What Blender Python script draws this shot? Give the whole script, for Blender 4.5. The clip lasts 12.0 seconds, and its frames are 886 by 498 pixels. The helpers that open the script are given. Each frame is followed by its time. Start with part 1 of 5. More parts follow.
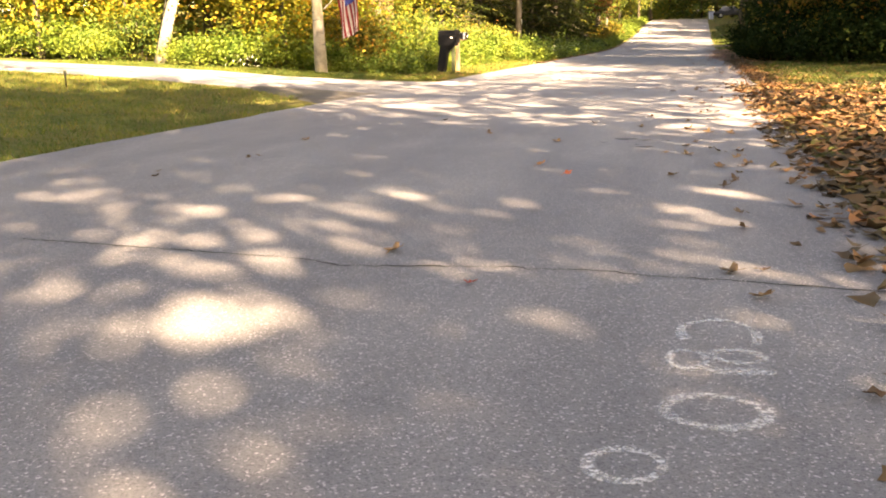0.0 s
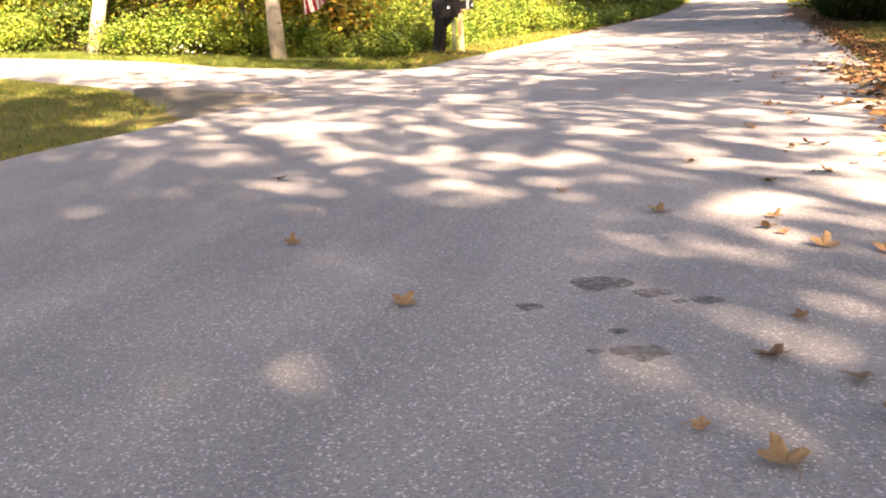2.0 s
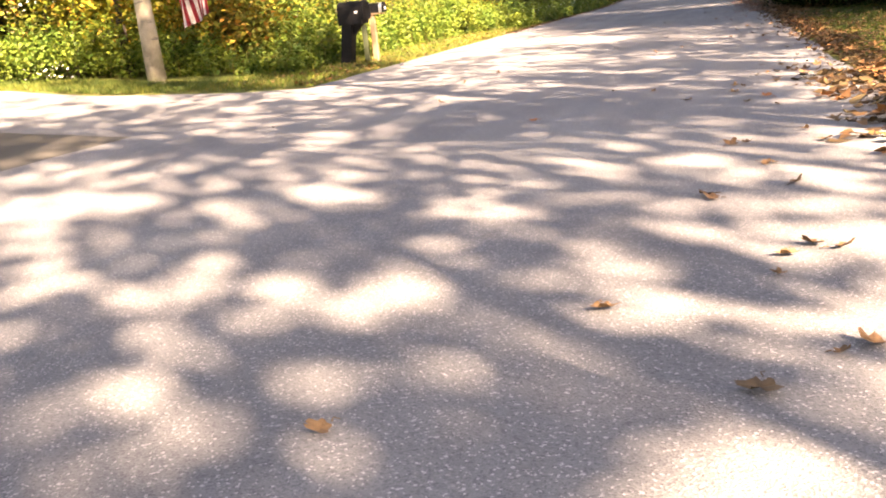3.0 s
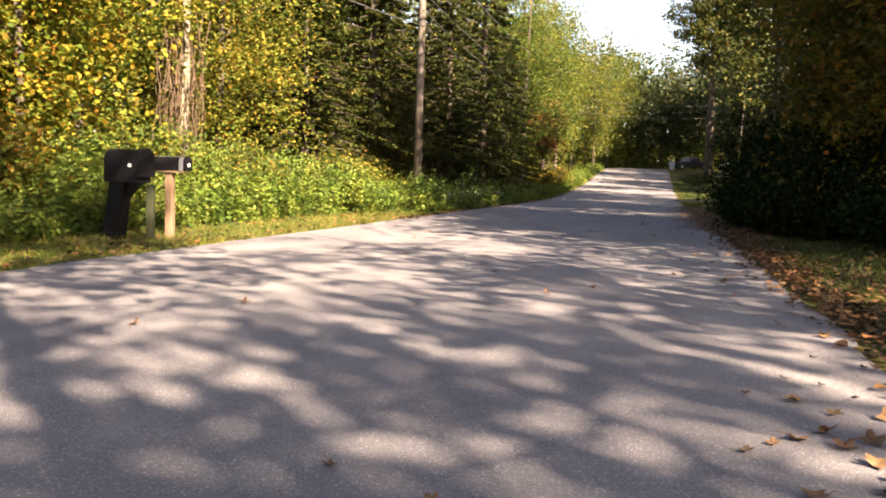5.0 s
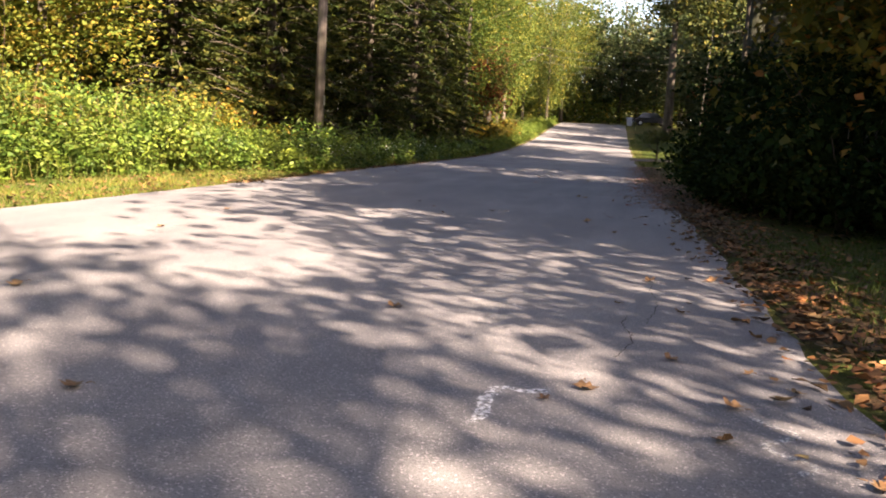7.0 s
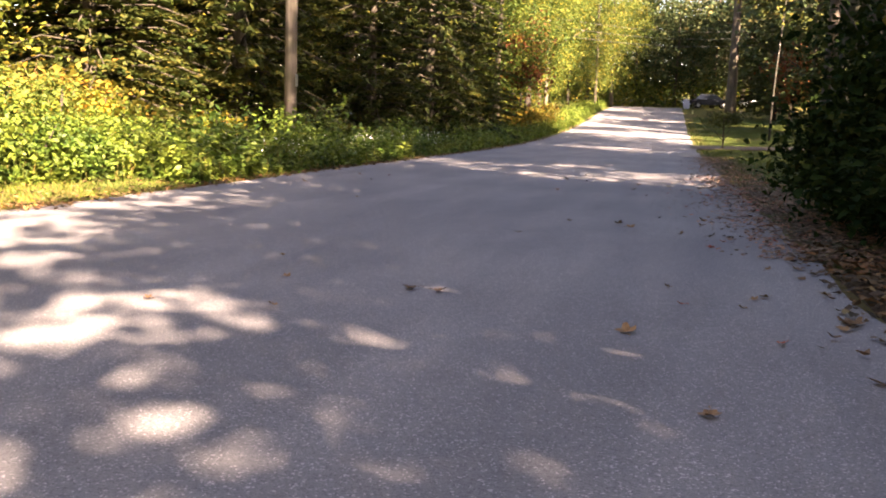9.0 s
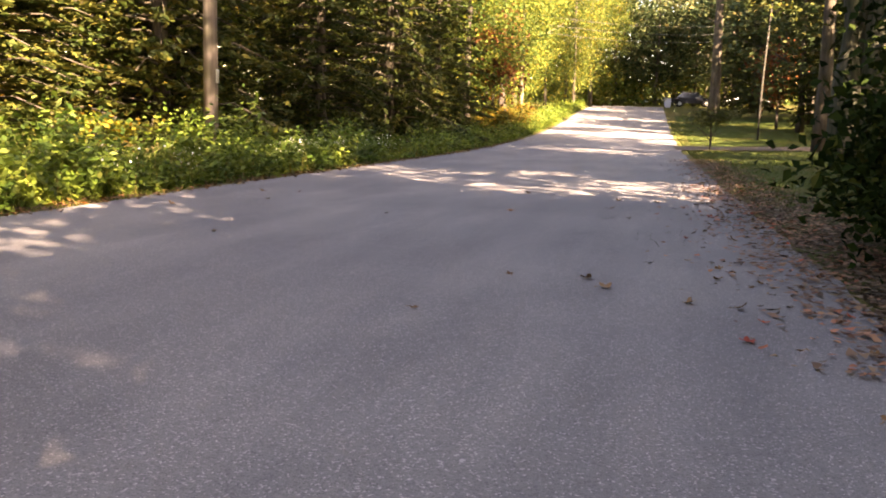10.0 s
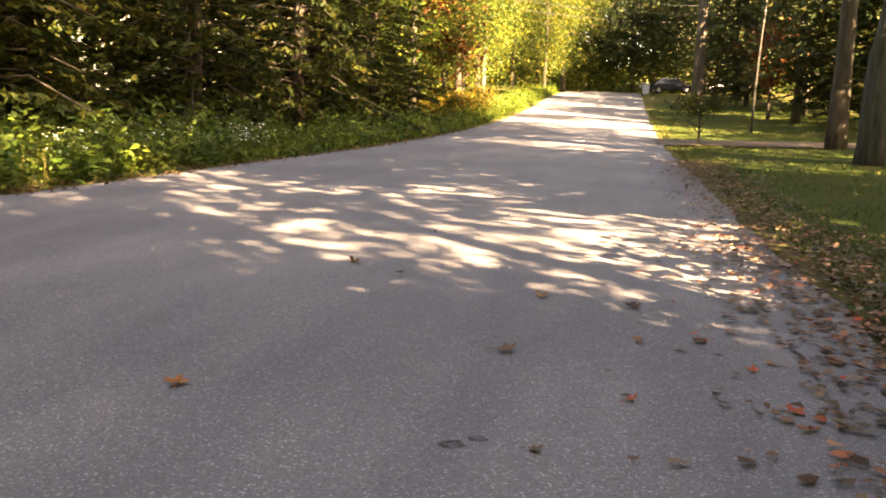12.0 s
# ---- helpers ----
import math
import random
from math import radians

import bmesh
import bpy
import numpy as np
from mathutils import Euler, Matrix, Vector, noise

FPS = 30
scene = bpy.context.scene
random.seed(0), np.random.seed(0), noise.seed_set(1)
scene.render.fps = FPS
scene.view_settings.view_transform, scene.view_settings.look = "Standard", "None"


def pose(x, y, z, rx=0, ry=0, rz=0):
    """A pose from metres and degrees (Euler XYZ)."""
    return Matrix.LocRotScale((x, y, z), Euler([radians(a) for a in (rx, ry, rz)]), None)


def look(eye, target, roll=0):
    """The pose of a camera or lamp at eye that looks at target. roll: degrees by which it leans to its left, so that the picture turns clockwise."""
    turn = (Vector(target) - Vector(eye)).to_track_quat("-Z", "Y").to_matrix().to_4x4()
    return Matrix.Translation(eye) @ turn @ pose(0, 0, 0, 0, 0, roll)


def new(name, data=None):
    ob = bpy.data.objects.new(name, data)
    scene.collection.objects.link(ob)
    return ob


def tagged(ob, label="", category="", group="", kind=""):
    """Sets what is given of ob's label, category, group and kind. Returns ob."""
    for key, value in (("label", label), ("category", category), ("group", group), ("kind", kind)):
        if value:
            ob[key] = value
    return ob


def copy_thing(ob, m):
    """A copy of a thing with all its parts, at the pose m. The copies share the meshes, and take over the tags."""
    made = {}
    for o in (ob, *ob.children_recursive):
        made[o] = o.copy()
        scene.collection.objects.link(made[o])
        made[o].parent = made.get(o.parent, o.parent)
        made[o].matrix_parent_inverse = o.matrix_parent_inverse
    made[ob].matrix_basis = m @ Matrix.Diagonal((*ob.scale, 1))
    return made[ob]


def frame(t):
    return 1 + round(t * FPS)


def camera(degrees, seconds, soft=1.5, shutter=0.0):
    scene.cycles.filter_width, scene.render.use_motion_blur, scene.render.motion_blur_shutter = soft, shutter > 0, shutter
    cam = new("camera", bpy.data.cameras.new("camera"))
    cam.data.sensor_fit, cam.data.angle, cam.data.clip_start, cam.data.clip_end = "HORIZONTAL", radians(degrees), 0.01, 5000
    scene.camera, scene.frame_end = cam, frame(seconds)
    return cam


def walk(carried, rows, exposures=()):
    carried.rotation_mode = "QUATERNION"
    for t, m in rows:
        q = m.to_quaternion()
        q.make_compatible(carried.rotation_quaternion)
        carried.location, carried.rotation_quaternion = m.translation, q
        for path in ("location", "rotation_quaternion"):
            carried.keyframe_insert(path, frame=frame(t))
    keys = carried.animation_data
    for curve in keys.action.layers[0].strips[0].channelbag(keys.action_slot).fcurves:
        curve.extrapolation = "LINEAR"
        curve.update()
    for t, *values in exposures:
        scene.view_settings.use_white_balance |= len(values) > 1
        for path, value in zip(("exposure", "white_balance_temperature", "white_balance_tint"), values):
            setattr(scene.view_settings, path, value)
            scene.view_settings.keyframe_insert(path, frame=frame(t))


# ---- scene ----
cam = camera(52.8, 12.0, 1.9)
PATH = [
    (0, (0.085, 0.02, 1.004), (-0.444, 1.894, 0.547), -1.2),
    (0.5, (0.094, 1.534, 0.995), (-0.471, 3.385, 0.49), -2.7),
    (1, (0.069, 3.037, 1.002), (-0.559, 4.87, 0.505), -2.3),
    (1.5, (0.039, 4.509, 1.002), (-0.568, 6.35, 0.51), -2.6),
    (2, (-0.021, 5.977, 0.999), (-0.685, 7.792, 0.483), -3.4),
    (2.5, (-0.058, 7.452, 0.988), (-0.708, 9.274, 0.481), -4.9),
    (2.7, (-0.068, 7.983, 1.0), (-0.671, 9.816, 0.477), -6.3),
    (4.3, (-0.044, 13.053, 1.025), (-0.559, 14.947, 0.642), -0.2),
    (4.5, (-0.04, 13.692, 1.026), (-0.595, 15.587, 0.709), 1.7),
    (5, (-0.016, 15.298, 0.979), (-0.474, 17.239, 0.824), 1.6),
    (5.5, (0.025, 16.916, 0.986), (-0.33, 18.871, 0.755), 0.8),
    (6, (0.109, 18.53, 0.991), (-0.166, 20.497, 0.751), 1.4),
    (6.5, (0.187, 20.135, 0.992), (-0.101, 22.1, 0.757), 3.3),
    (7, (0.266, 21.797, 1.012), (-0.094, 23.747, 0.755), 2.9),
    (7.5, (0.368, 23.415, 1.022), (0.004, 25.364, 0.761), 1.8),
    (7.7, (0.382, 24.098, 1.03), (0.017, 26.045, 0.752), 2.2),
    (9.3, (0.091, 29.8, 0.985), (-0.39, 31.72, 0.696), 1.7),
    (9.5, (0.08, 30.492, 0.977), (-0.38, 32.416, 0.685), 1.2),
    (10, (0.041, 32.245, 0.985), (-0.395, 34.177, 0.703), 1.2),
    (10.5, (0.034, 33.941, 1.001), (-0.374, 35.877, 0.704), 1.3),
    (11, (0.005, 35.751, 0.988), (-0.424, 37.68, 0.682), 0.6),
    (11.5, (0.053, 37.458, 0.999), (-0.282, 39.406, 0.693), 0.5),
    (12, (0.099, 39.323, 1.021), (-0.284, 41.261, 0.708), 1.9),
]
walk(cam, [(t, look(e, g, r)) for t, e, g, r in PATH], [(0.0, 4.15, 10300, 21), (0.5, 4.15, 9300, 23), (2.7, 4.05, 9000, 25), (4.5, 3.18, 8100, 24), (5.5, 3.06, 7900, 24), (7.0, 3.1, 7600, 24), (7.6, 3.03, 7600, 24), (9.4, 4.15, 8700, 30), (12.0, 4.42, 11600, 24)])

# ---- world, sun, exposure ----
SUN_EL, SUN_AZ = 33.0, 135.0          # degrees; azimuth from +y towards +x
world = bpy.data.worlds.new("world")
scene.world = world
world.use_nodes = True
wn = world.node_tree
sky = wn.nodes.new("ShaderNodeTexSky")
sky.sky_type = "NISHITA"
sky.sun_disc = False
sky.sun_elevation, sky.sun_rotation = radians(SUN_EL), radians(SUN_AZ)
wn.nodes["Background"].inputs["Strength"].default_value = 0.052
wn.links.new(sky.outputs["Color"], wn.nodes["Background"].inputs["Color"])
sun = new("sun", bpy.data.lights.new("sun", "SUN"))
sun.data.energy, sun.data.angle, sun.data.color = 5.0, radians(0.55), (1.0, 0.91, 0.76)
sd = Vector((math.sin(radians(SUN_AZ)) * math.cos(radians(SUN_EL)), math.cos(radians(SUN_AZ)) * math.cos(radians(SUN_EL)), math.sin(radians(SUN_EL))))
sun.matrix_world = look(tuple(sd * 60), (0, 0, 0))

# ---- materials ----
def material(name, rough=0.8, spec=0.3):
    m = bpy.data.materials.new(name)
    m.use_nodes = True
    b = m.node_tree.nodes["Principled BSDF"]
    b.inputs["Roughness"].default_value = rough
    b.inputs["Specular IOR Level"].default_value = spec
    return m, m.node_tree, b


def node(nt, kind, **props):
    n = nt.nodes.new(kind)
    for k, v in props.items():
        if k in n.inputs:
            n.inputs[k].default_value = v
    return n


def ramp(nt, source, stops):
    r = nt.nodes.new("ShaderNodeValToRGB")
    el = r.color_ramp.elements
    while len(el) < len(stops):
        el.new(0.5)
    for e, (p, c) in zip(el, stops):
        e.position, e.color = p, (*c, 1)
    nt.links.new(source, r.inputs[0])
    return r.outputs[0]


def position(nt):
    return nt.nodes.new("ShaderNodeNewGeometry").outputs["Position"]


def local(nt):
    return nt.nodes.new("ShaderNodeTexCoord").outputs["Object"]


def noise_at(nt, vec, scale, detail=4.0, rough=0.55, stretch=None):
    if stretch:
        mp = nt.nodes.new("ShaderNodeMapping")
        mp.inputs["Scale"].default_value = stretch
        nt.links.new(vec, mp.inputs["Vector"])
        vec = mp.outputs[0]
    n = node(nt, "ShaderNodeTexNoise", Scale=scale, Detail=detail, Roughness=rough)
    nt.links.new(vec, n.inputs["Vector"])
    return n.outputs["Fac"]


def mix(nt, fac, a, b, how="MIX"):
    m = nt.nodes.new("ShaderNodeMix")
    m.data_type, m.blend_type = "RGBA", how
    for sock, v in ((m.inputs[0], fac), (m.inputs[6], a), (m.inputs[7], b)):
        if isinstance(v, (int, float)):
            sock.default_value = v
        elif isinstance(v, tuple):
            sock.default_value = (*v, 1)
        else:
            nt.links.new(v, sock)
    return m.outputs[2]


def bump(nt, b, height, strength, dist):
    n = node(nt, "ShaderNodeBump", Strength=strength, Distance=dist)
    nt.links.new(height, n.inputs["Height"])
    nt.links.new(n.outputs[0], b.inputs["Normal"])


def asphalt(name, dark, light, chip):
    m, nt, b = material(name, 0.82, 0.35)
    p = position(nt)
    patch = ramp(nt, noise_at(nt, p, 0.45, 5), [(0.35, dark), (0.68, light)])
    wear = ramp(nt, noise_at(nt, p, 1.6, 4, stretch=(1.0, 0.16, 1)), [(0.42, (0.86, 0.86, 0.87)), (0.62, (1.08, 1.07, 1.05))])
    col = mix(nt, 1.0, patch, wear, "MULTIPLY")
    v = node(nt, "ShaderNodeTexVoronoi", Scale=150.0)
    nt.links.new(p, v.inputs["Vector"])
    stone = nt.nodes.new("ShaderNodeSeparateColor")
    nt.links.new(v.outputs["Color"], stone.inputs[0])
    grain = ramp(nt, stone.outputs[0], [(0.0, (0.66, 0.66, 0.68)), (0.3, (0.94, 0.94, 0.94)), (0.8, (1.08, 1.07, 1.06)), (0.92, (1.15, 1.14, 1.12)), (0.96, chip)])
    col = mix(nt, 1.0, col, grain, "MULTIPLY")
    fine = ramp(nt, noise_at(nt, p, 240, 2), [(0.3, (0.82, 0.82, 0.83)), (0.7, (1.14, 1.14, 1.12))])
    col = mix(nt, 1.0, col, fine, "MULTIPLY")
    nt.links.new(col, b.inputs["Base Color"])
    bump(nt, b, v.outputs["Distance"], 0.6, 0.004)
    return m


def leafy(name, stops, rough=0.65, through_light=0.45, tint=0.22, spec=0.2):
    m, nt, b = material(name, rough, spec)
    g = nt.nodes.new("ShaderNodeNewGeometry")
    oi = nt.nodes.new("ShaderNodeObjectInfo")
    col = ramp(nt, g.outputs["Random Per Island"], stops)
    obj = ramp(nt, oi.outputs["Random"], [(0.0, (1 - tint, 1 - tint * 0.6, 1 - tint)), (1.0, (1 + tint, 1 + tint * 0.5, 1))])
    col = mix(nt, 1.0, col, obj, "MULTIPLY")
    big = ramp(nt, noise_at(nt, g.outputs["Position"], 0.55, 3), [(0.35, (0.8, 0.86, 0.8)), (0.65, (1.15, 1.08, 1.0))])
    col = mix(nt, 1.0, col, big, "MULTIPLY")
    tuft = ramp(nt, noise_at(nt, g.outputs["Position"], 1.7, 3), [(0.38, (0.55, 0.7, 0.66)), (0.62, (1.25, 1.12, 0.95))])
    col = mix(nt, 1.0, col, tuft, "MULTIPLY")
    nt.links.new(col, b.inputs["Base Color"])
    t = nt.nodes.new("ShaderNodeBsdfTranslucent")
    nt.links.new(col, t.inputs["Color"])
    s = nt.nodes.new("ShaderNodeMixShader")
    s.inputs[0].default_value = through_light
    out = nt.nodes["Material Output"]
    nt.links.new(b.outputs[0], s.inputs[1])
    nt.links.new(t.outputs[0], s.inputs[2])
    nt.links.new(s.outputs[0], out.inputs[0])
    return m


def barky(name, dark, light, scale=6.0, stretch=(1, 1, 0.18), depth=0.03, spots=None):
    m, nt, b = material(name, 0.9, 0.15)
    p = local(nt)
    f = noise_at(nt, p, scale, 6, 0.65, stretch)
    col = ramp(nt, f, [(0.35, dark), (0.65, light)])
    moss = ramp(nt, noise_at(nt, p, 1.3, 3), [(0.45, (1, 1, 1)), (0.7, (0.75, 0.85, 0.62))])
    col = mix(nt, 1.0, col, moss, "MULTIPLY")
    if spots:
        k = ramp(nt, noise_at(nt, p, 5.0, 3, 0.6, (0.5, 0.5, 2.2)), [(0.6, (0, 0, 0)), (0.66, (1, 1, 1))])
        col = mix(nt, k, col, spots)
    nt.links.new(col, b.inputs["Base Color"])
    bump(nt, b, f, 0.8, depth)
    return m


def plain(name, colour, rough=0.6, spec=0.4, scale=30.0, vary=0.18, metal=0.0, dent=0.15):
    m, nt, b = material(name, rough, spec)
    b.inputs["Metallic"].default_value = metal
    f = noise_at(nt, local(nt), scale, 5)
    lo, hi = tuple(c * (1 - vary) for c in colour), tuple(min(1, c * (1 + vary)) for c in colour)
    col = ramp(nt, f, [(0.3, lo), (0.7, hi)])
    dirt = ramp(nt, noise_at(nt, local(nt), scale * 0.15, 4), [(0.4, (1, 1, 1)), (0.75, (0.78, 0.75, 0.7))])
    nt.links.new(mix(nt, 1.0, col, dirt, "MULTIPLY"), b.inputs["Base Color"])
    bump(nt, b, f, dent, 0.004)
    return m


def woody(name, dark, light):
    m, nt, b = material(name, 0.85, 0.2)
    f = noise_at(nt, local(nt), 14, 6, 0.6, (1, 1, 0.12))
    nt.links.new(ramp(nt, f, [(0.3, dark), (0.7, light)]), b.inputs["Base Color"])
    bump(nt, b, f, 0.5, 0.006)
    return m


M_ROAD = asphalt("worn_asphalt", (0.125, 0.122, 0.13), (0.165, 0.16, 0.163), (2.2, 2.1, 2.05))
M_DRIVE = asphalt("driveway_asphalt", (0.12, 0.118, 0.125), (0.17, 0.165, 0.168), (1.8, 1.75, 1.7))
M_APRON = asphalt("dark_patch_asphalt", (0.05, 0.044, 0.038), (0.075, 0.066, 0.057), (1.6, 1.5, 1.4))

m, nt, b = material("soil_and_turf", 0.95, 0.1)
p = position(nt)
turf = ramp(nt, noise_at(nt, p, 5.0, 6, 0.7), [(0.3, (0.035, 0.045, 0.012)), (0.55, (0.075, 0.09, 0.022)), (0.75, (0.14, 0.11, 0.045))])
dry = ramp(nt, noise_at(nt, p, 0.22, 4), [(0.42, (0, 0, 0)), (0.62, (1, 1, 1))])
col = mix(nt, dry, turf, mix(nt, 0.55, turf, (0.12, 0.075, 0.035)))
fine = ramp(nt, noise_at(nt, p, 60, 3), [(0.3, (0.6, 0.6, 0.6)), (0.7, (1.35, 1.3, 1.2))])
nt.links.new(mix(nt, 1.0, col, fine, "MULTIPLY"), b.inputs["Base Color"])
bump(nt, b, noise_at(nt, p, 40, 5), 0.8, 0.03)
M_GROUND = m

M_GRASS = leafy("grass", [(0.0, (0.05, 0.085, 0.012)), (0.45, (0.085, 0.12, 0.02)), (0.75, (0.13, 0.12, 0.03)), (1.0, (0.2, 0.14, 0.06))], 0.6, 0.3, 0.0)
M_LAWN = leafy("lawn_grass", [(0.0, (0.035, 0.058, 0.011)), (0.6, (0.06, 0.088, 0.017)), (1.0, (0.11, 0.11, 0.035))], 0.6, 0.3, 0.0)
M_WEED = leafy("weed_leaf", [(0.0, (0.04, 0.068, 0.015)), (0.5, (0.092, 0.145, 0.024)), (0.88, (0.138, 0.185, 0.036)), (1.0, (0.15, 0.18, 0.06))], 0.55, 0.35, 0.0)
M_FLOWER = plain("white_petal", (0.75, 0.75, 0.72), 0.7)
L_YELLOW = leafy("yellow_leaf", [(0.0, (0.085, 0.115, 0.025)), (0.3, (0.15, 0.175, 0.034)), (0.6, (0.23, 0.21, 0.046)), (0.85, (0.35, 0.255, 0.058)), (1.0, (0.37, 0.19, 0.055))])
L_GREEN = leafy("green_leaf", [(0.0, (0.045, 0.075, 0.02)), (0.5, (0.078, 0.115, 0.028)), (0.85, (0.14, 0.16, 0.036)), (1.0, (0.27, 0.21, 0.042))])
L_GOLD = leafy("gold_leaf", [(0.0, (0.08, 0.12, 0.02)), (0.4, (0.16, 0.18, 0.03)), (0.75, (0.28, 0.235, 0.035)), (1.0, (0.34, 0.18, 0.04))])
L_RED = leafy("red_leaf", [(0.0, (0.09, 0.03, 0.02)), (0.5, (0.17, 0.05, 0.03)), (1.0, (0.24, 0.12, 0.05))])
L_NEEDLE = leafy("needle", [(0.0, (0.02, 0.032, 0.01)), (0.6, (0.04, 0.054, 0.016)), (1.0, (0.085, 0.08, 0.024))], 0.6, 0.25, spec=0.12)
# Duller, bluer leaves: distance haze is put into this colour.
L_HAZE = leafy("hazed_leaf", [(0.0, (0.03, 0.05, 0.025)), (0.5, (0.055, 0.08, 0.04)), (0.85, (0.085, 0.1, 0.05)), (1.0, (0.15, 0.13, 0.06))], 0.7, 0.35)
# Darker than evergreen leaves are: the thicket's own shade is put into the colour.
L_DARK = leafy("shaded_evergreen_leaf", [(0.0, (0.007, 0.016, 0.006)), (0.7, (0.013, 0.025, 0.008)), (1.0, (0.03, 0.038, 0.012))], 0.9, 0.1, spec=0.04)
L_RUSSET = leafy("russet_leaf", [(0.0, (0.05, 0.06, 0.015)), (0.5, (0.12, 0.11, 0.022)), (0.85, (0.2, 0.15, 0.03)), (1.0, (0.25, 0.1, 0.03))])
M_LITTER = leafy("fallen_leaf", [(0.0, (0.03, 0.018, 0.011)), (0.4, (0.1, 0.055, 0.03)), (0.75, (0.15, 0.08, 0.042)), (0.93, (0.22, 0.095, 0.04)), (1.0, (0.27, 0.18, 0.1))], 0.75, 0.08, 0.0)
M_BARK = barky("grey_brown_bark", (0.03, 0.025, 0.02), (0.085, 0.07, 0.056))
M_PALE = barky("pale_bark", (0.13, 0.115, 0.09), (0.29, 0.25, 0.2), 4.0, (1, 1, 0.6), 0.01, (0.1, 0.09, 0.08))
M_BIRCH = barky("white_birch_bark", (0.5, 0.48, 0.44), (0.75, 0.73, 0.68), 4.0, (0.6, 0.6, 1.5), 0.008, (0.07, 0.06, 0.055))
M_SLIM = barky("spotted_birch_bark", (0.022, 0.02, 0.017), (0.055, 0.05, 0.043), 3.0, (0.6, 0.6, 0.8), 0.008, (0.24, 0.23, 0.21))
M_CEDAR = barky("green_grey_bark", (0.02, 0.021, 0.015), (0.06, 0.06, 0.044), 7.0, (1, 1, 0.1), 0.05)
M_POLE = barky("weathered_pole_wood", (0.09, 0.07, 0.06), (0.18, 0.15, 0.135), 9.0, (1, 1, 0.05), 0.01)

# ---- shape of the land ----
XL, XR = -6.0, 1.3


def land(x, y):
    u = min(max(0.0, y - 58), 52)
    z = 0.00075 * u * u + 0.05 * max(0.0, y - 110)
    z += 0.05 * min(max(0.0, -6.2 - x), 16.0)
    z += 0.02 * min(max(0.0, x - 1.6), 14.0)
    return z


def mesh_from(name, verts, faces, mats, smooth=True, index=None):
    me = bpy.data.meshes.new(name)
    me.from_pydata(verts, [], faces)
    for mm in mats:
        me.materials.append(mm)
    if index is not None:
        me.polygons.foreach_set("material_index", index)
    if smooth:
        me.polygons.foreach_set("use_smooth", [True] * len(me.polygons))
    me.update()
    return me


def part(name, bm, mat, parent=None, label=""):
    me = bpy.data.meshes.new(name)
    bm.to_mesh(me)
    bm.free()
    me.materials.append(mat)
    ob = new(name, me)
    if parent:
        ob.parent = parent
    if label:
        ob["label"] = label
    return ob


def grid(name, xs, ys, zf, mat):
    verts = [(x, y, zf(x, y)) for y in ys for x in xs]
    n = len(xs)
    faces = [(j * n + i, j * n + i + 1, (j + 1) * n + i + 1, (j + 1) * n + i) for j in range(len(ys) - 1) for i in range(n - 1)]
    return new(name, mesh_from(name, verts, faces, [mat]))


def wob(x, y, s=1.0, k=0):
    return noise.noise((x * s, y * s, 3.7 + k))


xs = [-900, -400, -200, -120, -80, -60, -45, -35] + [-30 + i for i in range(8)] + [-22.2] + [-21.5 + 0.75 * i for i in range(20)] + [-6.2, -5.5, -3, -1, 0.8, 1.6] + [2.2 + 0.8 * i for i in range(17)] + [15.6, 20, 28, 40, 60, 100, 200, 400, 900]
ys = [-900, -400, -150, -80, -40, -20, -10] + [-5 + i for i in range(75)] + [71 + 2 * i for i in range(35)] + [150, 170, 200, 260, 350, 500, 900]


def ground_z(x, y):
    z = land(x, y) - 0.03
    if x < -5 and 13 < y < 25.5:
        z -= 0.015
    elif x < -7 or x > 2.2:
        z += 0.05 * wob(x, y, 0.35) + 0.02 * wob(x, y, 1.3)
    return z


tagged(grid("ground", xs, ys, ground_z, M_GROUND), "brown-green turf and soil reaching the woods", "ground", kind="structure")


def strip(name, ys, left, right, lift, mat, n=9, skirt=0.08):
    """A paved strip between two edges, with a turned-down rim."""
    verts, faces = [], []
    for y in ys:
        a, c = left(y), right(y)
        row = [(a, y, land(a, y) - skirt)] + [(a + (c - a) * i / (n - 1), y, 0) for i in range(n)] + [(c, y, land(c, y) - skirt)]
        for x, yy, z in row:
            verts.append((x, yy, z if z else land(x, yy) + lift))
    w = n + 2
    for j in range(len(ys) - 1):
        for i in range(w - 1):
            faces.append((j * w + i, j * w + i + 1, (j + 1) * w + i + 1, (j + 1) * w + i))
    return new(name, mesh_from(name, verts, faces, [mat], False))


def road_left(y):
    return XL + 0.07 * wob(0, y, 0.9) + 0.05 * wob(3, y, 2.7)


def road_right(y):
    return XR - 0.25 * max(0, min(1, (18 - y) / 8)) + 0.09 * wob(9, y, 0.8) + 0.05 * wob(5, y, 2.5)


tagged(strip("road", [-40 + 0.4 * i for i in range(425)], road_left, road_right, 0.0, M_ROAD),
       "worn grey asphalt lane road with coarse aggregate", "road", kind="structure")

# driveway that joins the road, and its dark apron
NEAR = [(-5.6, 15.4), (-7.2, 16.1), (-9.7, 17.4), (-13, 18.5), (-16, 18.9), (-22.2, 19.2), (-60, 20)]
FAR = [(-5.6, 22.6), (-7.2, 21.7), (-9.8, 21.6), (-12.5, 22.7), (-16, 23.0), (-22.2, 23.0), (-60, 24)]


def along(pts, x):
    for (x0, y0), (x1, y1) in zip(pts, pts[1:]):
        if x1 <= x <= x0:
            return y0 + (y1 - y0) * (x0 - x) / (x0 - x1)
    return pts[-1][1]


